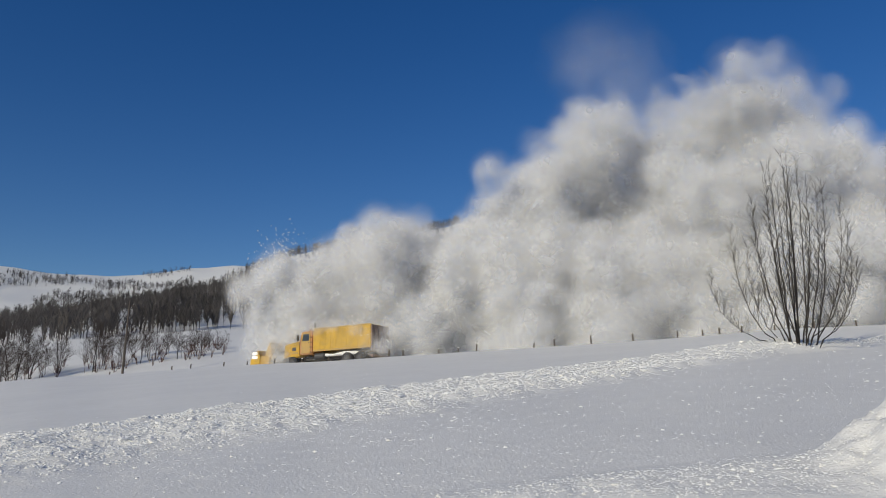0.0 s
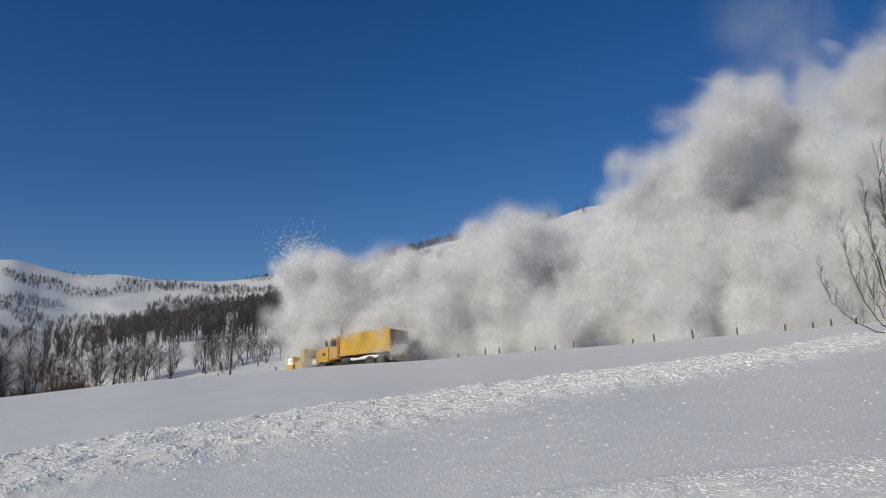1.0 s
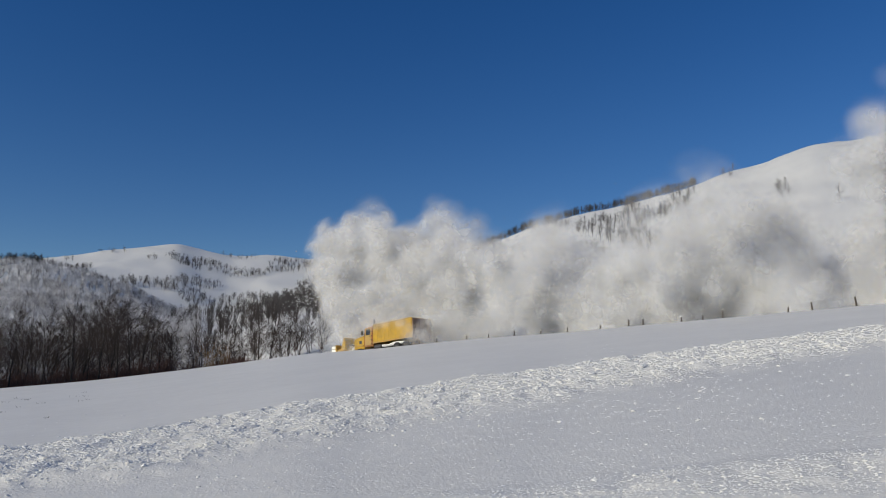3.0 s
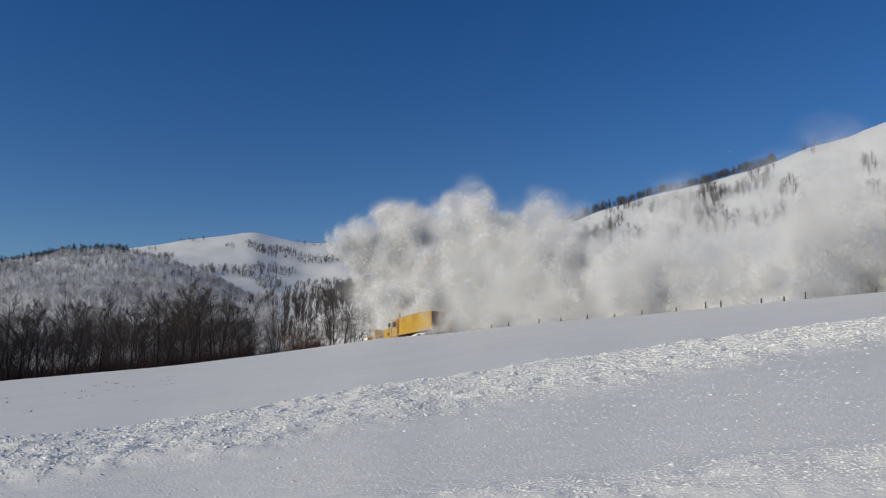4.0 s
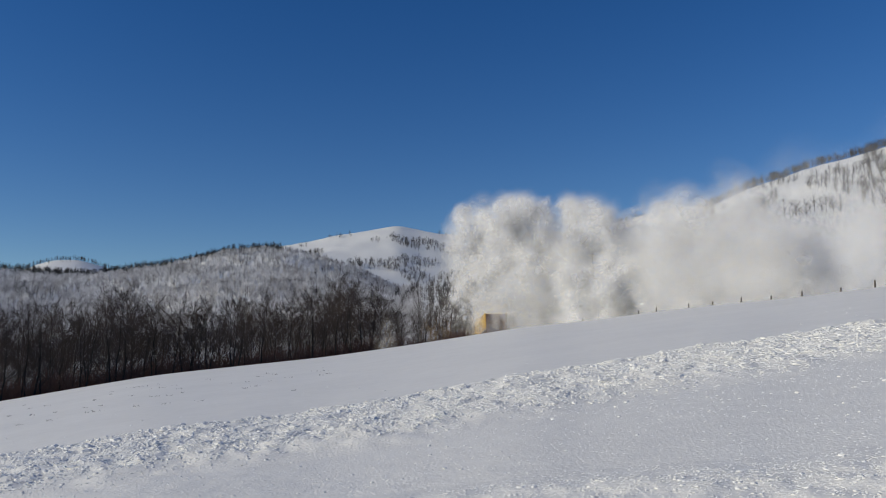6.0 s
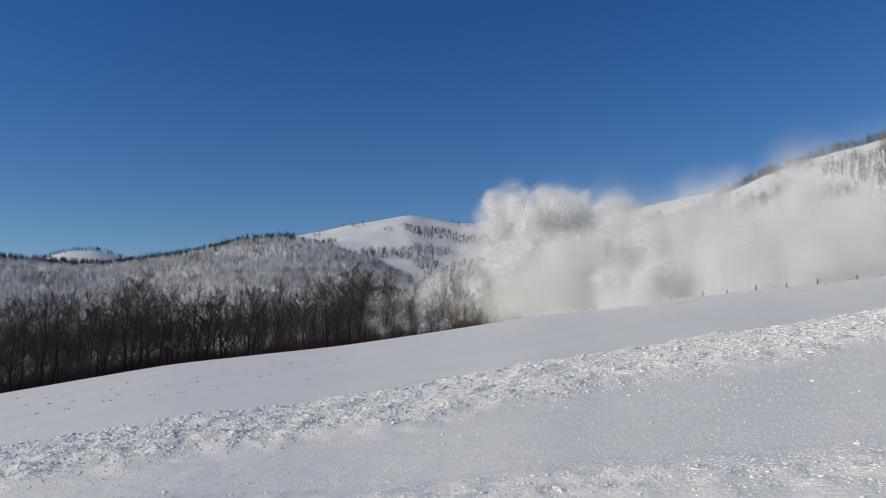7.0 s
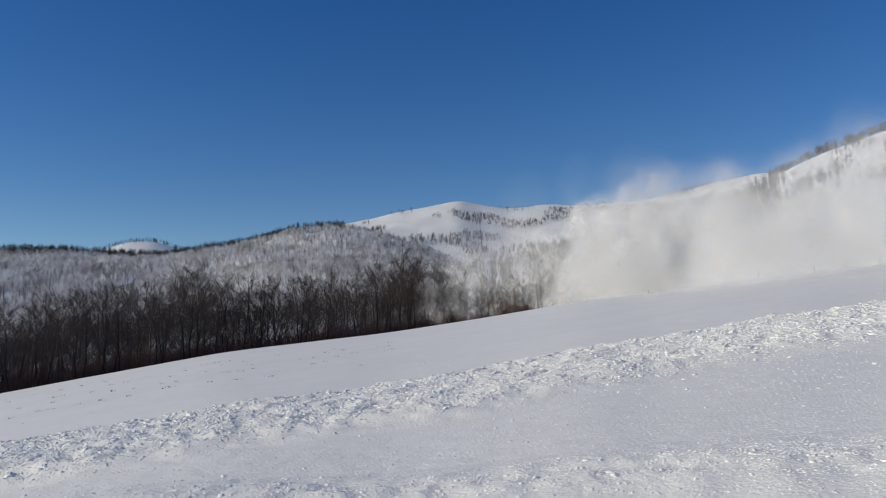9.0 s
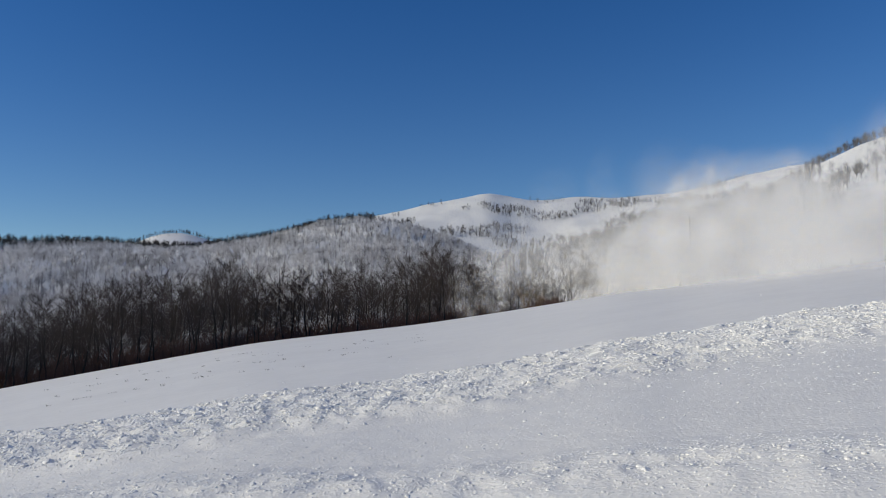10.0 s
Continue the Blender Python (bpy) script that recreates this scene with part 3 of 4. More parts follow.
def pole():
    x, y, z = at(22.1, 84)
    p = tagged(new("utility_pole"), "weathered wooden utility pole with a short crossarm", "pole")
    verts, faces = [], []
    for k in range(6):
        tube(verts, faces, (0, 0, -1 + 1.6 * k), (0, 0, 0.6 + 1.6 * k), 0.13 - 0.007 * k, 0.123 - 0.007 * k, 10)
    tall = EYE + 84 * math.tan(radians(7.95)) - z
    sc = tall / 8.6
    under(new("shaft", mesh_of("shaft", verts, faces, POST, True)), p)
    part("crossarm", box(-0.45, 0.45, -0.06, 0.06, 8.2, 8.32, 0.01), POST, p)
    for s in (-0.38, 0.38):
        part("insulator", drum((s, 0, 8.4), (0, 0, 1), 0.04, 0.14, 10), LAMP_OFF, p)
    p.matrix_basis = pose(x, y, z, 0, 1.0, 35) @ Matrix.Diagonal((1, 1, sc, 1))


LAMP_OFF = material("porcelain", (0.5, 0.5, 0.48), (0.4, 0.38, 0.36), 0.3, grain=8)
fence()
pole()


# ---- snow lumps of the ploughed windrow ----
def lump_mesh(rng, name):
    bm = bmesh.new()
    bmesh.ops.create_icosphere(bm, subdivisions=1, radius=1)
    for v in bm.verts:
        v.co *= rng.uniform(0.65, 1.15)
        v.co.z *= 0.45
    v = [tuple(p.co) for p in bm.verts]
    f = [tuple(q.index for q in p.verts) for p in bm.faces]
    bm.free()
    return np.array(v), np.array(f)


def lumps():
    rng = np.random.default_rng(77)
    shapes = [lump_mesh(rng, "lump") for _ in range(8)]
    vs, fs, n = [], [], 0
    tries = 380000
    b, u = rng.uniform(-36, 76, tries), rng.uniform(0, 1, tries)
    r = 5.0 * (34 / 5.0) ** u
    x, y = -r * np.sin(np.radians(b)), r * np.cos(np.radians(b))
    w = windrow(x, y)
    keep = (rng.uniform(0, 1, tries) < w * 0.85 + 0.006 + 0.24 * trodden(x, y))
    x, y, r, w = x[keep], y[keep], r[keep], w[keep]
    z = ground_z(x, y)
    size = np.exp(rng.normal(-4.45, 0.55, len(x))) * np.clip(r / 12, 0.6, 1.7) * (0.65 + 0.4 * w)
    for k in range(len(x)):
        v, f = shapes[k % 8]
        a = rng.uniform(0, 6.28)
        m = np.array([[math.cos(a), -math.sin(a), 0], [math.sin(a), math.cos(a), 0], [0, 0, 1]]) * min(size[k], 0.11)
        vs.append(v @ m.T + (x[k], y[k], z[k] + size[k] * 0.1))
        fs.append(f + n)
        n += len(v)
    tagged(new("snow_lumps", mesh_of("snow_lumps", np.concatenate(vs).tolist(), np.concatenate(fs).tolist(), LUMP)), "broken white snow lumps along the ploughed ridge", "snow lumps", kind="stuff")


lumps()


# ---- the snow blower truck: x forward, y to its left, z up ----
def wheel(parent, x, side):
    w = new("wheel")
    w.parent = parent
    w.location = (x, side * 1.02, 0.55)
    part("tyre", drum((0, 0, 0), (0, 1, 0), 0.55, 0.36, 28, 0.06), BLACK, w)
    part("rim", drum((0, side * 0.17, 0), (0, 1, 0), 0.3, 0.06, 20, 0.015), STEEL, w)
    return w


def truck():
    t = tagged(new("snow_blower_truck"), "yellow snow blower truck with a box body and blower head", "truck")
    part("chassis", box(-5.6, 2.6, -0.45, 0.45, 0.75, 1.05), STEEL, t)
    body = part("box_body", box(-5.9, -0.3, -1.25, 1.25, 1.42, 3.15, 0.05), YELLOW, t, "yellow ribbed box body")
    for k in range(11):
        for s in (-1, 1):
            part("rib", box(-5.7 + 0.52 * k, -5.62 + 0.52 * k, s * 1.25 - 0.012, s * 1.25 + 0.012, 1.5, 3.05, 0.005), YELLOW, body)
    for s in (-1, 1):
        part("side_rail", box(-5.9, -0.3, s * 1.22 - 0.06, s * 1.22 + 0.06, 1.32, 1.46, 0.02), YELLOW_DULL, body)
        part("top_rail", box(-5.9, -0.3, s * 1.22 - 0.05, s * 1.22 + 0.05, 3.1, 3.2, 0.02), YELLOW_DULL, body)
    rear = part("rear_door", box(-5.99, -5.88, -1.2, 1.2, 1.0, 3.1, 0.02), REAR, t, "dirt-brown rear doors")
    for y in (-0.9, -0.3, 0.3, 0.9):
        part("door_bar", box(-6.04, -5.98, y - 0.04, y + 0.04, 1.1, 3.0, 0.01), REAR, rear)
    part("rear_bumper", box(-6.1, -5.8, -1.2, 1.2, 0.6, 0.8, 0.03), REAR, t)
    cab = part("cab", prism([(-0.25, 1.15), (1.1, 1.15), (1.1, 2.25), (0.95, 3.0), (-0.25, 3.05)], -1.2, 1.2, 0.06), ORANGE, t, "orange-yellow cab streaked with snow")
    for s in (-1, 1):
        door = part("door", prism([(0.0, 1.25), (0.9, 1.25), (0.9, 2.2), (0.8, 2.9), (0.0, 2.9)], s * 1.2, s * 1.235, 0.01), YELLOW_DULL, cab)
        part("window", prism([(0.1, 2.25), (0.8, 2.25), (0.72, 2.8), (0.1, 2.8)], s * 1.236, s * 1.25, 0), GLASS, door)
        part("door_handle", box(0.08, 0.22, s * 1.25 - 0.02, s * 1.25 + 0.02, 2.05, 2.1, 0.005), STEEL, door)
        part("mirror", box(1.05, 1.15, s * 1.45 - 0.1, s * 1.45 + 0.1, 2.3, 2.75, 0.02), BLACK, cab)
        for k in range(4):
            part("step", box(-0.2, 0.0, s * 1.28 - 0.05, s * 1.28 + 0.05, 1.3 + 0.4 * k, 1.34 + 0.4 * k, 0.005), STEEL, cab)
    part("windscreen", prism([(1.1, 2.3), (1.12, 2.3), (0.99, 2.9), (0.97, 2.9)], -1.05, 1.05, 0), GLASS, cab)
    part("beacon", drum((0.3, 0.8, 3.12), (0, 0, 1), 0.1, 0.18, 12, 0.02), ORANGE, cab)
    part("exhaust", drum((-0.35, 1.05, 3.1), (0, 0, 1), 0.08, 1.1, 12), STEEL, t)
    part("bonnet", prism([(1.1, 1.0), (2.75, 0.95), (2.7, 2.05), (1.1, 2.3)], -1.15, 1.15, 0.07), YELLOW, t)
    for s in (-1, 1):
        part("vent", box(1.5, 1.9, s * 1.15 - 0.01, s * 1.15 + 0.012, 1.5, 1.8, 0.004), STEEL, t)
        part("fender", prism([(1.2, 1.25), (1.35, 1.42), (2.35, 1.42), (2.55, 1.2), (2.35, 1.25), (1.4, 1.25)], s * 0.85, s * 1.22, 0.01), YELLOW_DULL, t)
        part("underbody_snow", prism([(-5.0, 0.95), (-1.0, 0.9), (-1.2, 1.15), (-2.2, 1.05), (-3.2, 1.2), (-4.6, 1.12)], s * 0.6, s * 1.1, 0.05), LUMP, t, "packed snow under the body")
        part("tank", drum((-0.9, s * 0.95, 0.95), (1, 0, 0), 0.28, 1.0, 16, 0.04), STEEL, t)
    # linkage and blower head
    for s in (-0.8, 0.8):
        verts, faces = [], []
        tube(verts, faces, (2.6, s, 1.5), (3.9, s, 1.65), 0.09, 0.09, 8)
        under(new("lift_arm", mesh_of("lift_arm", verts, faces, STEEL)), t)
        verts, faces = [], []
        tube(verts, faces, (2.6, s, 0.8), (3.9, s, 0.7), 0.1, 0.1, 8)
        under(new("push_arm", mesh_of("push_arm", verts, faces, STEEL)), t)
    part("hood_snow", prism([(2.75, 1.0), (3.8, 0.9), (3.7, 1.35), (2.8, 1.5)], -0.7, 0.7, 0.08), LUMP, t, "snow packed on the linkage")
    head = part("blower_head", prism([(4.0, 0.15), (5.3, 0.1), (5.35, 1.25), (4.6, 1.3), (4.0, 1.2)], -1.45, 1.45, 0.06), YELLOW_DULL, t, "yellow blower housing caked with snow")
    part("deflector", prism([(3.85, 1.0), (4.75, 1.15), (4.2, 2.45), (4.0, 2.35)], -0.9, 1.3, 0.06), YELLOW, t, "raised yellow deflector plate")
    part("chute", drum((4.9, 0, 1.75), (0.25, 0.0, 1), 0.3, 1.2, 16, 0.03, 0.22), YELLOW_DULL, t)
    for k in range(3):
        part("auger", drum((5.5, 0, 0.35 + 0.36 * k), (0, 1, 0), 0.16, 2.7, 14, 0.02), STEEL, head)
    for s in (-1, 1):
        part("side_plate", prism([(5.0, 0.05), (6.0, 0.05), (6.0, 1.0), (5.3, 1.45), (5.0, 1.4)], s * 1.5 - 0.03, s * 1.5 + 0.03, 0.01), YELLOW, head)
        for k in range(2):
            part("headlight", box(5.2, 5.75, s * 1.54 - 0.05, s * 1.54 + 0.1, 1.05 + 0.32 * k, 1.3 + 0.32 * k, 0.04), LAMP, head, "bright headlight")
    part("light_bar", box(5.15, 5.35, -1.5, 1.5, 1.3, 1.75, 0.03), YELLOW, head)
    wheels = [wheel(t, x, s) for x in (1.9, -3.6, -4.85) for s in (-1, 1)]
    return t, wheels


TRUCK, WHEELS = truck()


def spline(t, ts, vs):
    """A smooth value at t through the given times."""
    slopes = np.gradient(vs, ts)
    k = int(np.clip(np.searchsorted(ts, t) - 1, 0, len(ts) - 2))
    h = ts[k + 1] - ts[k]
    u = (t - ts[k]) / h
    return (2 * u**3 - 3 * u**2 + 1) * vs[k] + (u**3 - 2 * u**2 + u) * h * slopes[k] + (3 * u**2 - 2 * u**3) * vs[k + 1] + (u**3 - u**2) * h * slopes[k + 1]


def truck_place(t):
    b, r, z = spline(t, ROAD_T, ROAD_B), spline(t, ROAD_T, ROAD_R), spline(t, ROAD_T, ROAD_Z)
    return np.array([-r * math.sin(radians(b)), r * math.cos(radians(b)), z])


def truck_pose(t):
    p, q = truck_place(t), truck_place(t + 0.3)
    d = q - p
    yaw = math.degrees(math.atan2(d[1], d[0])) - 6
    pitch = -math.degrees(math.atan2(d[2], math.hypot(d[0], d[1])))
    return pose(*p, 0, pitch, yaw)


# ---- blown snow: puffs of loose flakes ----
TO_SUN = np.array([-math.sin(radians(SUN_AZ)) * math.cos(radians(SUN_EL)), math.cos(radians(SUN_AZ)) * math.cos(radians(SUN_EL)), math.sin(radians(SUN_EL))])


def puff_mesh(seed, flakes, radius, size, blobs=8, tall=0.85, scraps=0, scrap_size=1.5, soft=None, bowl=0.3):
    """A billow of soft scraps of powder, gathered in rounded clumps and stretched along the plume, with loose flakes among them."""
    rng = np.random.default_rng(seed)
    centre = rng.normal(0, 0.42, (blobs, 3)) * radius * (1, 1, tall)
    size_of = rng.uniform(0.3, 0.6, blobs) * radius
    n = flakes + scraps
    mine = rng.choice(blobs, n, p=size_of**2 / (size_of**2).sum())
    way = rng.normal(0, 1, (n, 3))
    way /= np.linalg.norm(way, axis=1)[:, None]
    off = np.concatenate([np.abs(rng.normal(0.8, 0.3, flakes)), 0.85 * rng.uniform(0, 1, scraps) ** 0.45])
    p = centre[mine] + way * (size_of[mine] * off)[:, None]
    out = rng.normal(0, 0.42, (n, 3)) + (0, -1, 0.1)
    out /= np.linalg.norm(out, axis=1)[:, None]
    a = np.cross(out, rng.normal(0, 1, (n, 3)))
    a /= np.linalg.norm(a, axis=1)[:, None]
    b = np.cross(out, a)
    s = rng.uniform(0.6, 1.4, (n, 1)) * np.concatenate([np.full(flakes, size), np.full(scraps, scrap_size)])[:, None]
    small = [q[:flakes] for q in (p, a * s, b * s)]
    wide = [q[flakes:] for q in (p, a * s, b * s)]
    v = np.stack([small[0] - small[1] * 0.5 - small[2] * 0.4, small[0] + small[1] * 0.5 - small[2] * 0.4, small[0] + small[2] * 0.6], 1).reshape(-1, 3)
    # a scrap is a shallow bowl of sixteen faces
    grid = np.array([(i / 2 - 1, j / 2 - 1) for j in range(5) for i in range(5)])
    dome = out[flakes:] * s[flakes:]
    w = np.concatenate([wide[0] + wide[1] * u + wide[2] * q + dome * bowl * (1 - 0.9 * (u * u + q * q) + rng.normal(0, 0.12, (scraps, 1))) for u, q in grid], 1).reshape(-1, 3)
    cells = [(j * 5 + i, j * 5 + i + 1, j * 5 + i + 6, j * 5 + i + 5) for j in range(4) for i in range(4)]
    faces = np.arange(len(v)).reshape(-1, 3).tolist() + [tuple(len(v) + 25 * k + c for c in cell) for k in range(scraps) for cell in cells]
    me = mesh_of("snow_puff", np.concatenate([v, w]).tolist(), faces, POWDER, True)
    me.materials.append(soft or BILLOW)
    me.polygons.foreach_set("material_index", [0] * flakes + [1] * (16 * scraps))
    me.uv_layers.new().data.foreach_set("uv", [0.5] * (6 * flakes) + [x for cell in cells for c in cell for x in (grid[c] * 0.5 + 0.5)] * scraps)
    # loose powder is lit by its billow's form, not by how a scrap is turned
    heart = np.concatenate([np.repeat(centre[mine[:flakes]], 3, 0), np.repeat(centre[mine[flakes:]], 25, 0)])
    rounded = np.concatenate([v, w]) - heart
    rounded /= np.linalg.norm(rounded, axis=1)[:, None] + 0.3 * radius
    me.normals_split_custom_set_from_vertices([tuple(q / np.linalg.norm(q)) for q in rounded * ROUND + TO_SUN * 0.8 + (0, -0.2, 0.25)])
    return me


ROUND = 0.45
PUFFS = []


def blower_mouth(t):
    return np.array(truck_pose(t) @ Vector((4.6, -2.0, 2.0)))


WIND = np.array([3.4, -1.0, 0.0])
# how high the jet throws, by the time at which the snow leaves the blower
JET = curve([(-8, 11), (-5.4, 13), (-4.6, 15.5), (-4.0, 16.5), (-3.5, 13.5), (-2.9, 11.2), (-2.1, 9.6), (-1.1, 9.4), (0.5, 11.2), (2.5, 13.5), (4.2, 16), (6, 15), (7, 13)])


def puff_rows(born, rng, height, drift, life, heavy, wind=WIND, lift=0.0):
    """Out of the snow by the blower, up with the jet, off with the wind, and down again."""
    start = blower_mouth(born)
    rest = start - (0, 0, 18.0)
    ahead = np.array(truck_pose(born).to_3x3() @ Vector((1, 0, 0)))
    side = np.array([rng.normal(0, 0.5), rng.normal(0.8, 0.9), 0])
    turn = rng.uniform(-25, 25)
    spin = rng.uniform(-4, 4)

    def where(t):
        age = t - born
        if age < 0:
            return rest
        rise = height * (1 - math.exp(-age / 0.2))
        fall = heavy * max(0, age - life) ** 1.5
        # the jet leaves forward and up, and the wind takes it back
        throw = ahead * 10.4 * (1 - math.exp(-age / 0.28)) * min(1.35, 0.1 + height / 12)
        return start + throw + np.array(wind) * drift * max(0, age - 0.5) + side * (1 + 0.6 * age) + (0, 0, rise - 1.0 - fall + lift * age)

    times = sorted({0.0, 10.0, *(min(10.0, max(0.0, born + d)) for d in (-0.04, 0.0, 0.15, 0.35, 0.7, 1.3, 2.2, 3.5, 5.0, 7.0, 9.5))})
    return [(t, pose(*where(t), 0, 0, turn + spin * max(0, t - born))) for t in times]


def blow():
    rng = np.random.default_rng(2024)
    dense = [puff_mesh(400 + k, 700, 2.2, 0.05, 11, 1.5, 72, 1.25) for k in range(6)]
    big = [puff_mesh(500 + k, 300, 3.3, 0.05, 13, 1.2, 90, 1.75) for k in range(6)]
    loose = [puff_mesh(550 + k, 60, 3.4, 0.05, 30, 1.1, 110, 1.7, THIN, 0.3) for k in range(4)]
    haze = [puff_mesh(600 + k, 60, 4.8, 0.04, 8, 0.85, 30, 2.6, VEIL, 0.22) for k in range(4)]

    def add(me, rows, label):
        PUFFS.append((tagged(new("snow_puff", me), label, "snow cloud", "blown snow"), rows))

    dust = [puff_mesh(700 + k, 120, 1.2, 0.045, 6, 0.8, 16, 0.8, VEIL) for k in range(3)]
    for k, (x, y, z) in enumerate(((2.6, -0.2, 2.1), (1.2, 0.5, 2.9), (-1.5, -0.6, 3.7), (-6.6, 0.2, 1.9), (4.2, -0.6, 2.9), (-6.9, -0.4, 3.0), (3.1, 1.4, 1.3), (0.6, 1.5, 3.2), (-2.2, 1.4, 3.6), (-5.2, 1.4, 3.3), (2.0, 1.4, 2.5), (-6.4, 1.2, 1.6))):
        path = []
        for q in range(21):
            sway = 0.25 * math.sin(q * 1.9 + k)
            m = truck_pose(q * 0.5) @ Vector((x + sway, y, z + 0.15 * math.cos(q * 1.3 + k)))
            path.append((q * 0.5, pose(*m, 0, 0, 20 * math.sin(q + k))))
        add(dust[k % 3], path, "thin swirl of powder snow around the truck")
    # what falls back on the birches
    wisp = [puff_mesh(750 + k, 60, 1.1, 0.03, 5, 1.9, 10, 1.1, MIST, 0.3) for k in range(3)]
    for k in range(6):
        x, y, z = at(36.4 + 0.55 * k, 77 + k % 2)
        born, up = 5.5 + 0.1 * k, 1.0 + 1.5 * (k % 3)
        path = [(0.0, pose(x, y, z - 7)), (born, pose(x, y, z - 7)), (born + 0.5, pose(x, y, z + up))]
        path += [(8.0, pose(x + 0.5, y, z + up + 0.3, 0, 0, 20)), (10.0, pose(x + 0.9, y, z + up - 0.3, 0, 0, 35))]
        add(wisp[k % 3], path, "thin swirl of powder snow before the birches")
    # the settled haze that stays in the air when the blower has passed
    mist = [puff_mesh(800 + k, 40, 5.0, 0.03, 12, 0.7, 22, 3.6, MIST, 0.14) for k in range(5)]
    for k in range(48):
        b = rng.uniform(-12, 30) if k % 5 < 3 else rng.uniform(23, 39)
        depth = rng.uniform(6, 26) if b < 33 else rng.uniform(30, 44)
        r = float(CREST_R(b)) + depth
        low, high = float(CREST_EL(b)) + 0.4, float(np.interp(b, (-12, 5, 14, 24, 30, 41), (14, 12, 10.6, 9, 7.8, 5.6)))
        z = EYE + r * math.tan(radians(low + (high - low) * rng.uniform() ** 1.3))
        away = rng.uniform(1.0, 3.0)
        born = float(np.interp(b, (-8, 12, 26, 41), (3.9, 4.4, 5.4, 6.2))) + rng.uniform(0, 0.9)
        spin = rng.uniform(-20, 20)

        def place(bb, zz, turn):
            return pose(-r * math.sin(radians(bb)), r * math.cos(radians(bb)), zz, 0, 0, turn)

        path = [(0.0, place(b - away, -14, 0)), (born, place(b - away, -14, 0)), (born + 0.7, place(b - away, z - 1.5, 0)), (8.0, place(b - away * 0.3, z, spin)), (10.0, place(b, z - 0.5, 2 * spin))]
        add(mist[k % 5], path, "thin hanging haze of powder snow")
    # low powder that creeps over the crest of the field
    for k in range(14):
        b = rng.uniform(-4, 24)
        r = float(CREST_R(b)) - rng.uniform(2, 12)
        x, y, z = at(b, r)
        born, up = 5.6 + rng.uniform(0, 1.8), rng.uniform(-1.2, 0.2)
        add(mist[k % 5], [(0.0, pose(x, y, z - 14)), (born, pose(x, y, z - 14)), (born + 1.0, pose(x, y, z + up - 0.8)), (8.5, pose(x + 1.2, y - 0.5, z + up, 0, 0, 6)), (10.0, pose(x + 2.2, y - 0.8, z + up, 0, 0, 10))], "thin hanging haze of powder snow")
    white, veil = "thick white puff of powder snow thrown into the air", "thin drifting veil of powder snow"
    n, t = 0, -7.6
    while t < 9.0:
        if t > 6.3:
            add(haze[rng.integers(0, 4)], puff_rows(t, rng, rng.uniform(1, 8), rng.uniform(0.6, 1.2), 3, 0.1, (1.6, -0.8, 0)), veil)
            t += 0.26
            continue
        h = float(JET(t)) * rng.uniform(0.0, 1.0) ** 0.6 * float(np.interp(t, (4.8, 5.9), (1.0, 0.45)))
        tall = -5.9 < t < -3.6 and rng.uniform() < 0.7
        if tall:
            add(loose[rng.integers(0, 4)], puff_rows(t, rng, h, rng.uniform(0.95, 1.25), 3, 0.05, lift=0.7), white)
            if n % 2:
                add(mist[n % 5], puff_rows(t, rng, h + 1.5, rng.uniform(1.0, 1.6), 4, 0.1, lift=0.7), "thin hanging haze of powder snow")
        else:
            old = t < -1.0
            me = (big if old or rng.uniform() < 0.3 else dense)[rng.integers(0, 6)]
            sink = 0.12 if t < -3.0 else 0.55
            add(me, puff_rows(t, rng, h, rng.uniform(0.85, 1.2), rng.uniform(1.4, 2.4), rng.uniform(0.9, 1.6) * sink if old else rng.uniform(0.9, 1.7)), white)
        if -6.2 < t < -2.4 and n % 2:
            add(big[rng.integers(0, 6)], puff_rows(t, rng, rng.uniform(0.5, 6), rng.uniform(0.5, 1.1), 3, 0.3), white)
        if -2.4 <= t < 4.8 and n % 3 == 2:
            add(dense[rng.integers(0, 6)], puff_rows(t, rng, rng.uniform(0.5, 4), rng.uniform(0.6, 1.1), 2.5, 0.6), white)
        if t > 4.8 and n % 2:
            add(big[rng.integers(0, 6)], puff_rows(t, rng, rng.uniform(0.3, 3.5), rng.uniform(0.3, 0.7), 4, 0.2), white)
        if t > 1.5 and n % 3 == 0:
            add(haze[rng.integers(0, 4)], puff_rows(t, rng, rng.uniform(0.5, 6), rng.uniform(0.7, 1.6), 5, 0.2, (3.6, -2.8, 0)), veil)
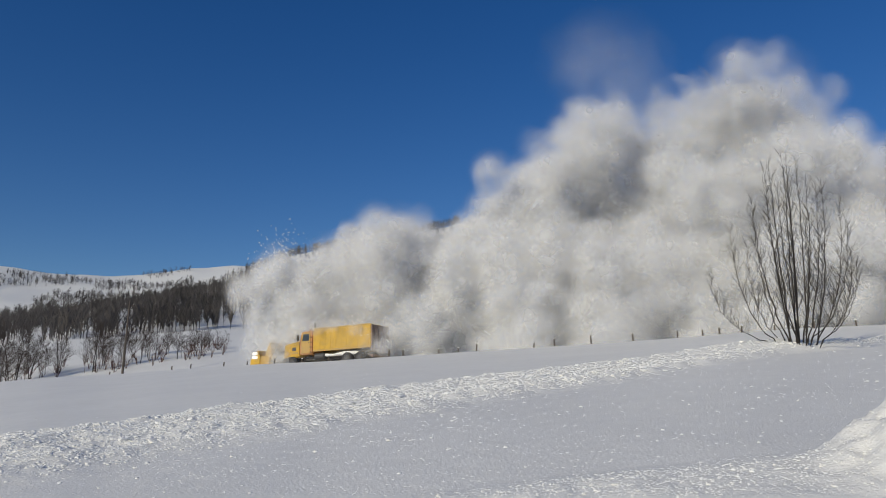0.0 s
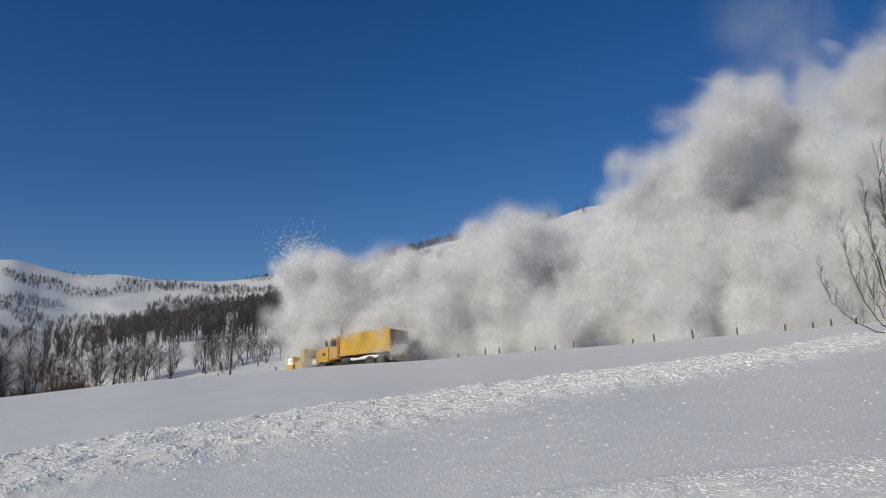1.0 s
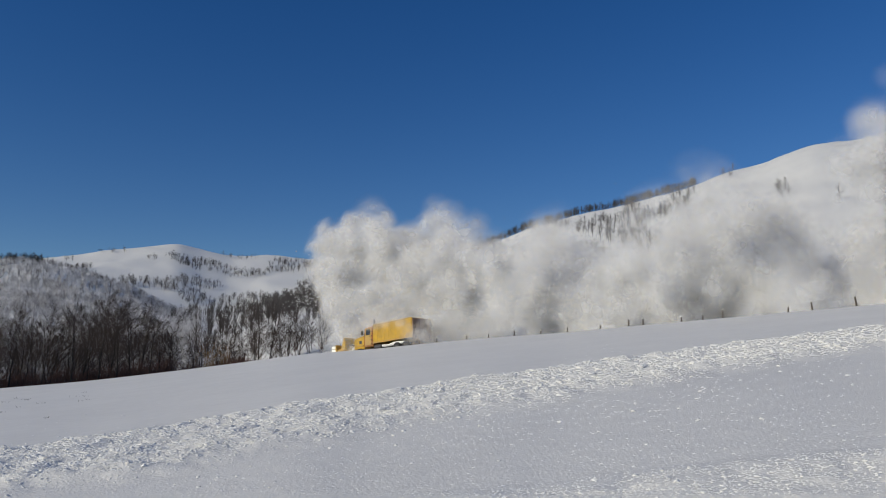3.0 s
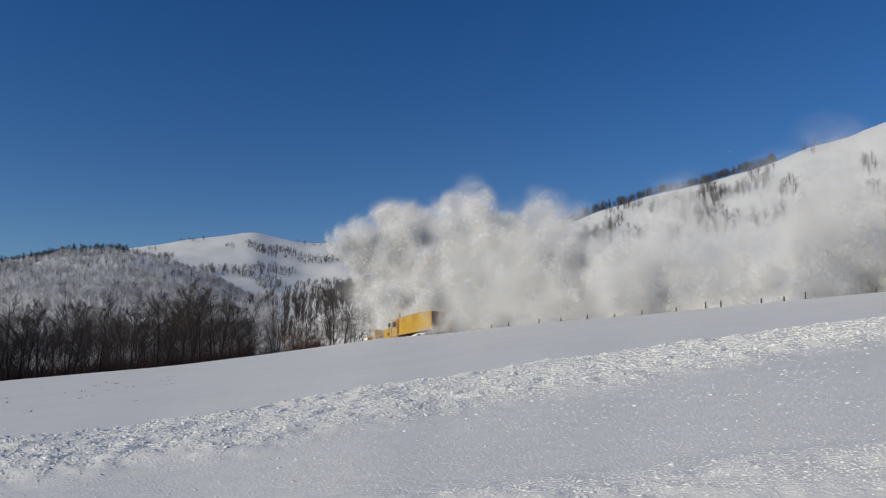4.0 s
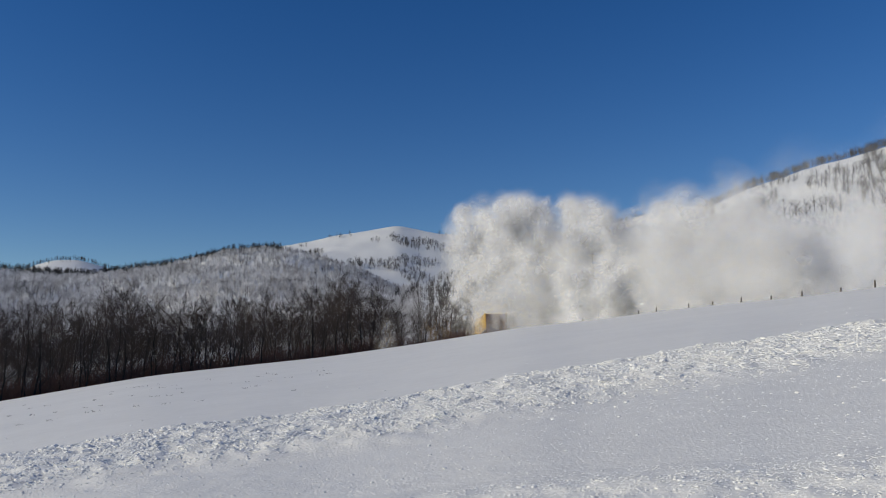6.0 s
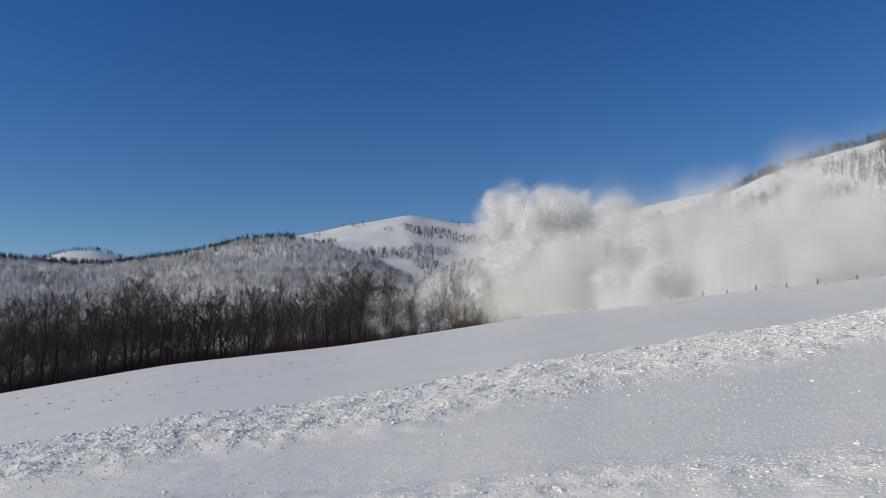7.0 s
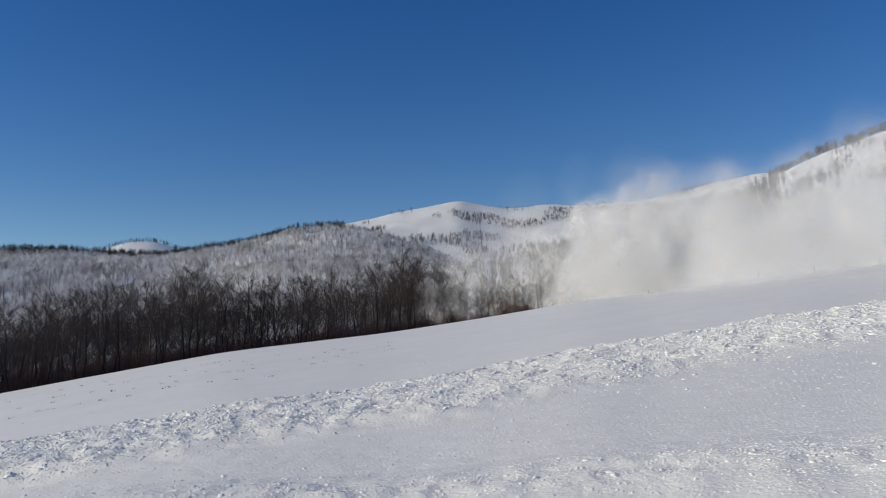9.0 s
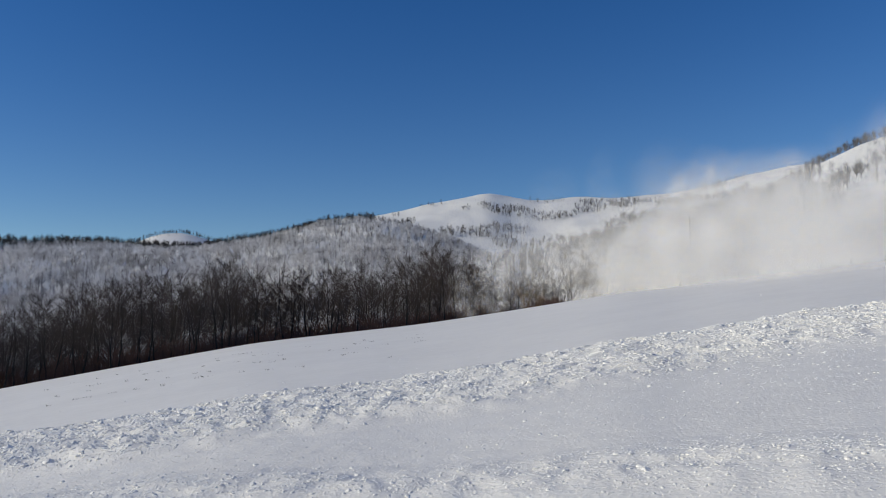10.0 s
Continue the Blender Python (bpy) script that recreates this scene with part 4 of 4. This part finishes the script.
        if t > -3 and n % 3 == 1:
            add(haze[rng.integers(0, 4)], puff_rows(t, rng, float(JET(t)) * rng.uniform(0.0, 0.7), rng.uniform(0.7, 1.4), 4, 0.3, (3.4, -2.0, 0)), veil)
        n += 1
        t += 0.075


blow()


def spray():
    """Loose lumps thrown ahead of the cloud."""
    rng = np.random.default_rng(88)
    shapes = [lump_mesh(rng, "lump") for _ in range(4)]
    t = -0.9
    while t < 6.2:
        vs, fs, n = [], [], 0
        for k in range(180):
            v, f = shapes[k % 4]
            c = rng.normal(0, 1, 3) * (1.0, 1.0, 1.1)
            vs.append(v * (1, 1, 2) * rng.uniform(0.03, 0.08) + c)
            fs.append(f + n)
            n += len(v)
        ob = tagged(new("snow_spray", mesh_of("snow_spray", np.concatenate(vs).tolist(), np.concatenate(fs).tolist(), LUMP)), "spray of small white snow lumps flung through the air", "snow spray", "blown snow", "stuff")
        start, ahead = blower_mouth(t), np.array(truck_pose(t).to_3x3() @ Vector((1, 0, 0)))
        vx, vz = rng.uniform(9.5, 12.0), rng.uniform(13.6, 16.0)

        def where(age):
            return start + ahead * vx * age + (0, 0, vz * age - 4.9 * age * age - 0.5)

        rows = [(0.0, where(-0.0) - (0, 0, 8))] if t > 0.1 else []
        if t > 0.1:
            rows.append((t - 0.04, start - (0, 0, 8)))
        for age in (0, 0.2, 0.5, 0.9, 1.3, 1.8, 2.3, 2.9):
            if 0 <= t + age <= 10:
                rows.append((t + age, where(age)))
        if t < 0:
            rows.insert(0, (0.0, where(-t)))
        rows.append((10.0, where(2.9) - (0, 0, 12)))
        spin = rng.uniform(-30, 30)
        PUFFS.append((ob, [(s, pose(*p, 0, 0, spin * s)) for s, p in rows]))
        t += 0.22


spray()


def motions():
    rows = [(k * 0.25, truck_pose(k * 0.25)) for k in range(41)]
    walk(TRUCK, rows)
    for w in WHEELS:
        x, y, z = w.location
        walk(w, [(k * 0.1, pose(x, y, z, 0, (k * 68) % 360, 0)) for k in range(101)])
    for ob, path in PUFFS:
        walk(ob, path)


motions()
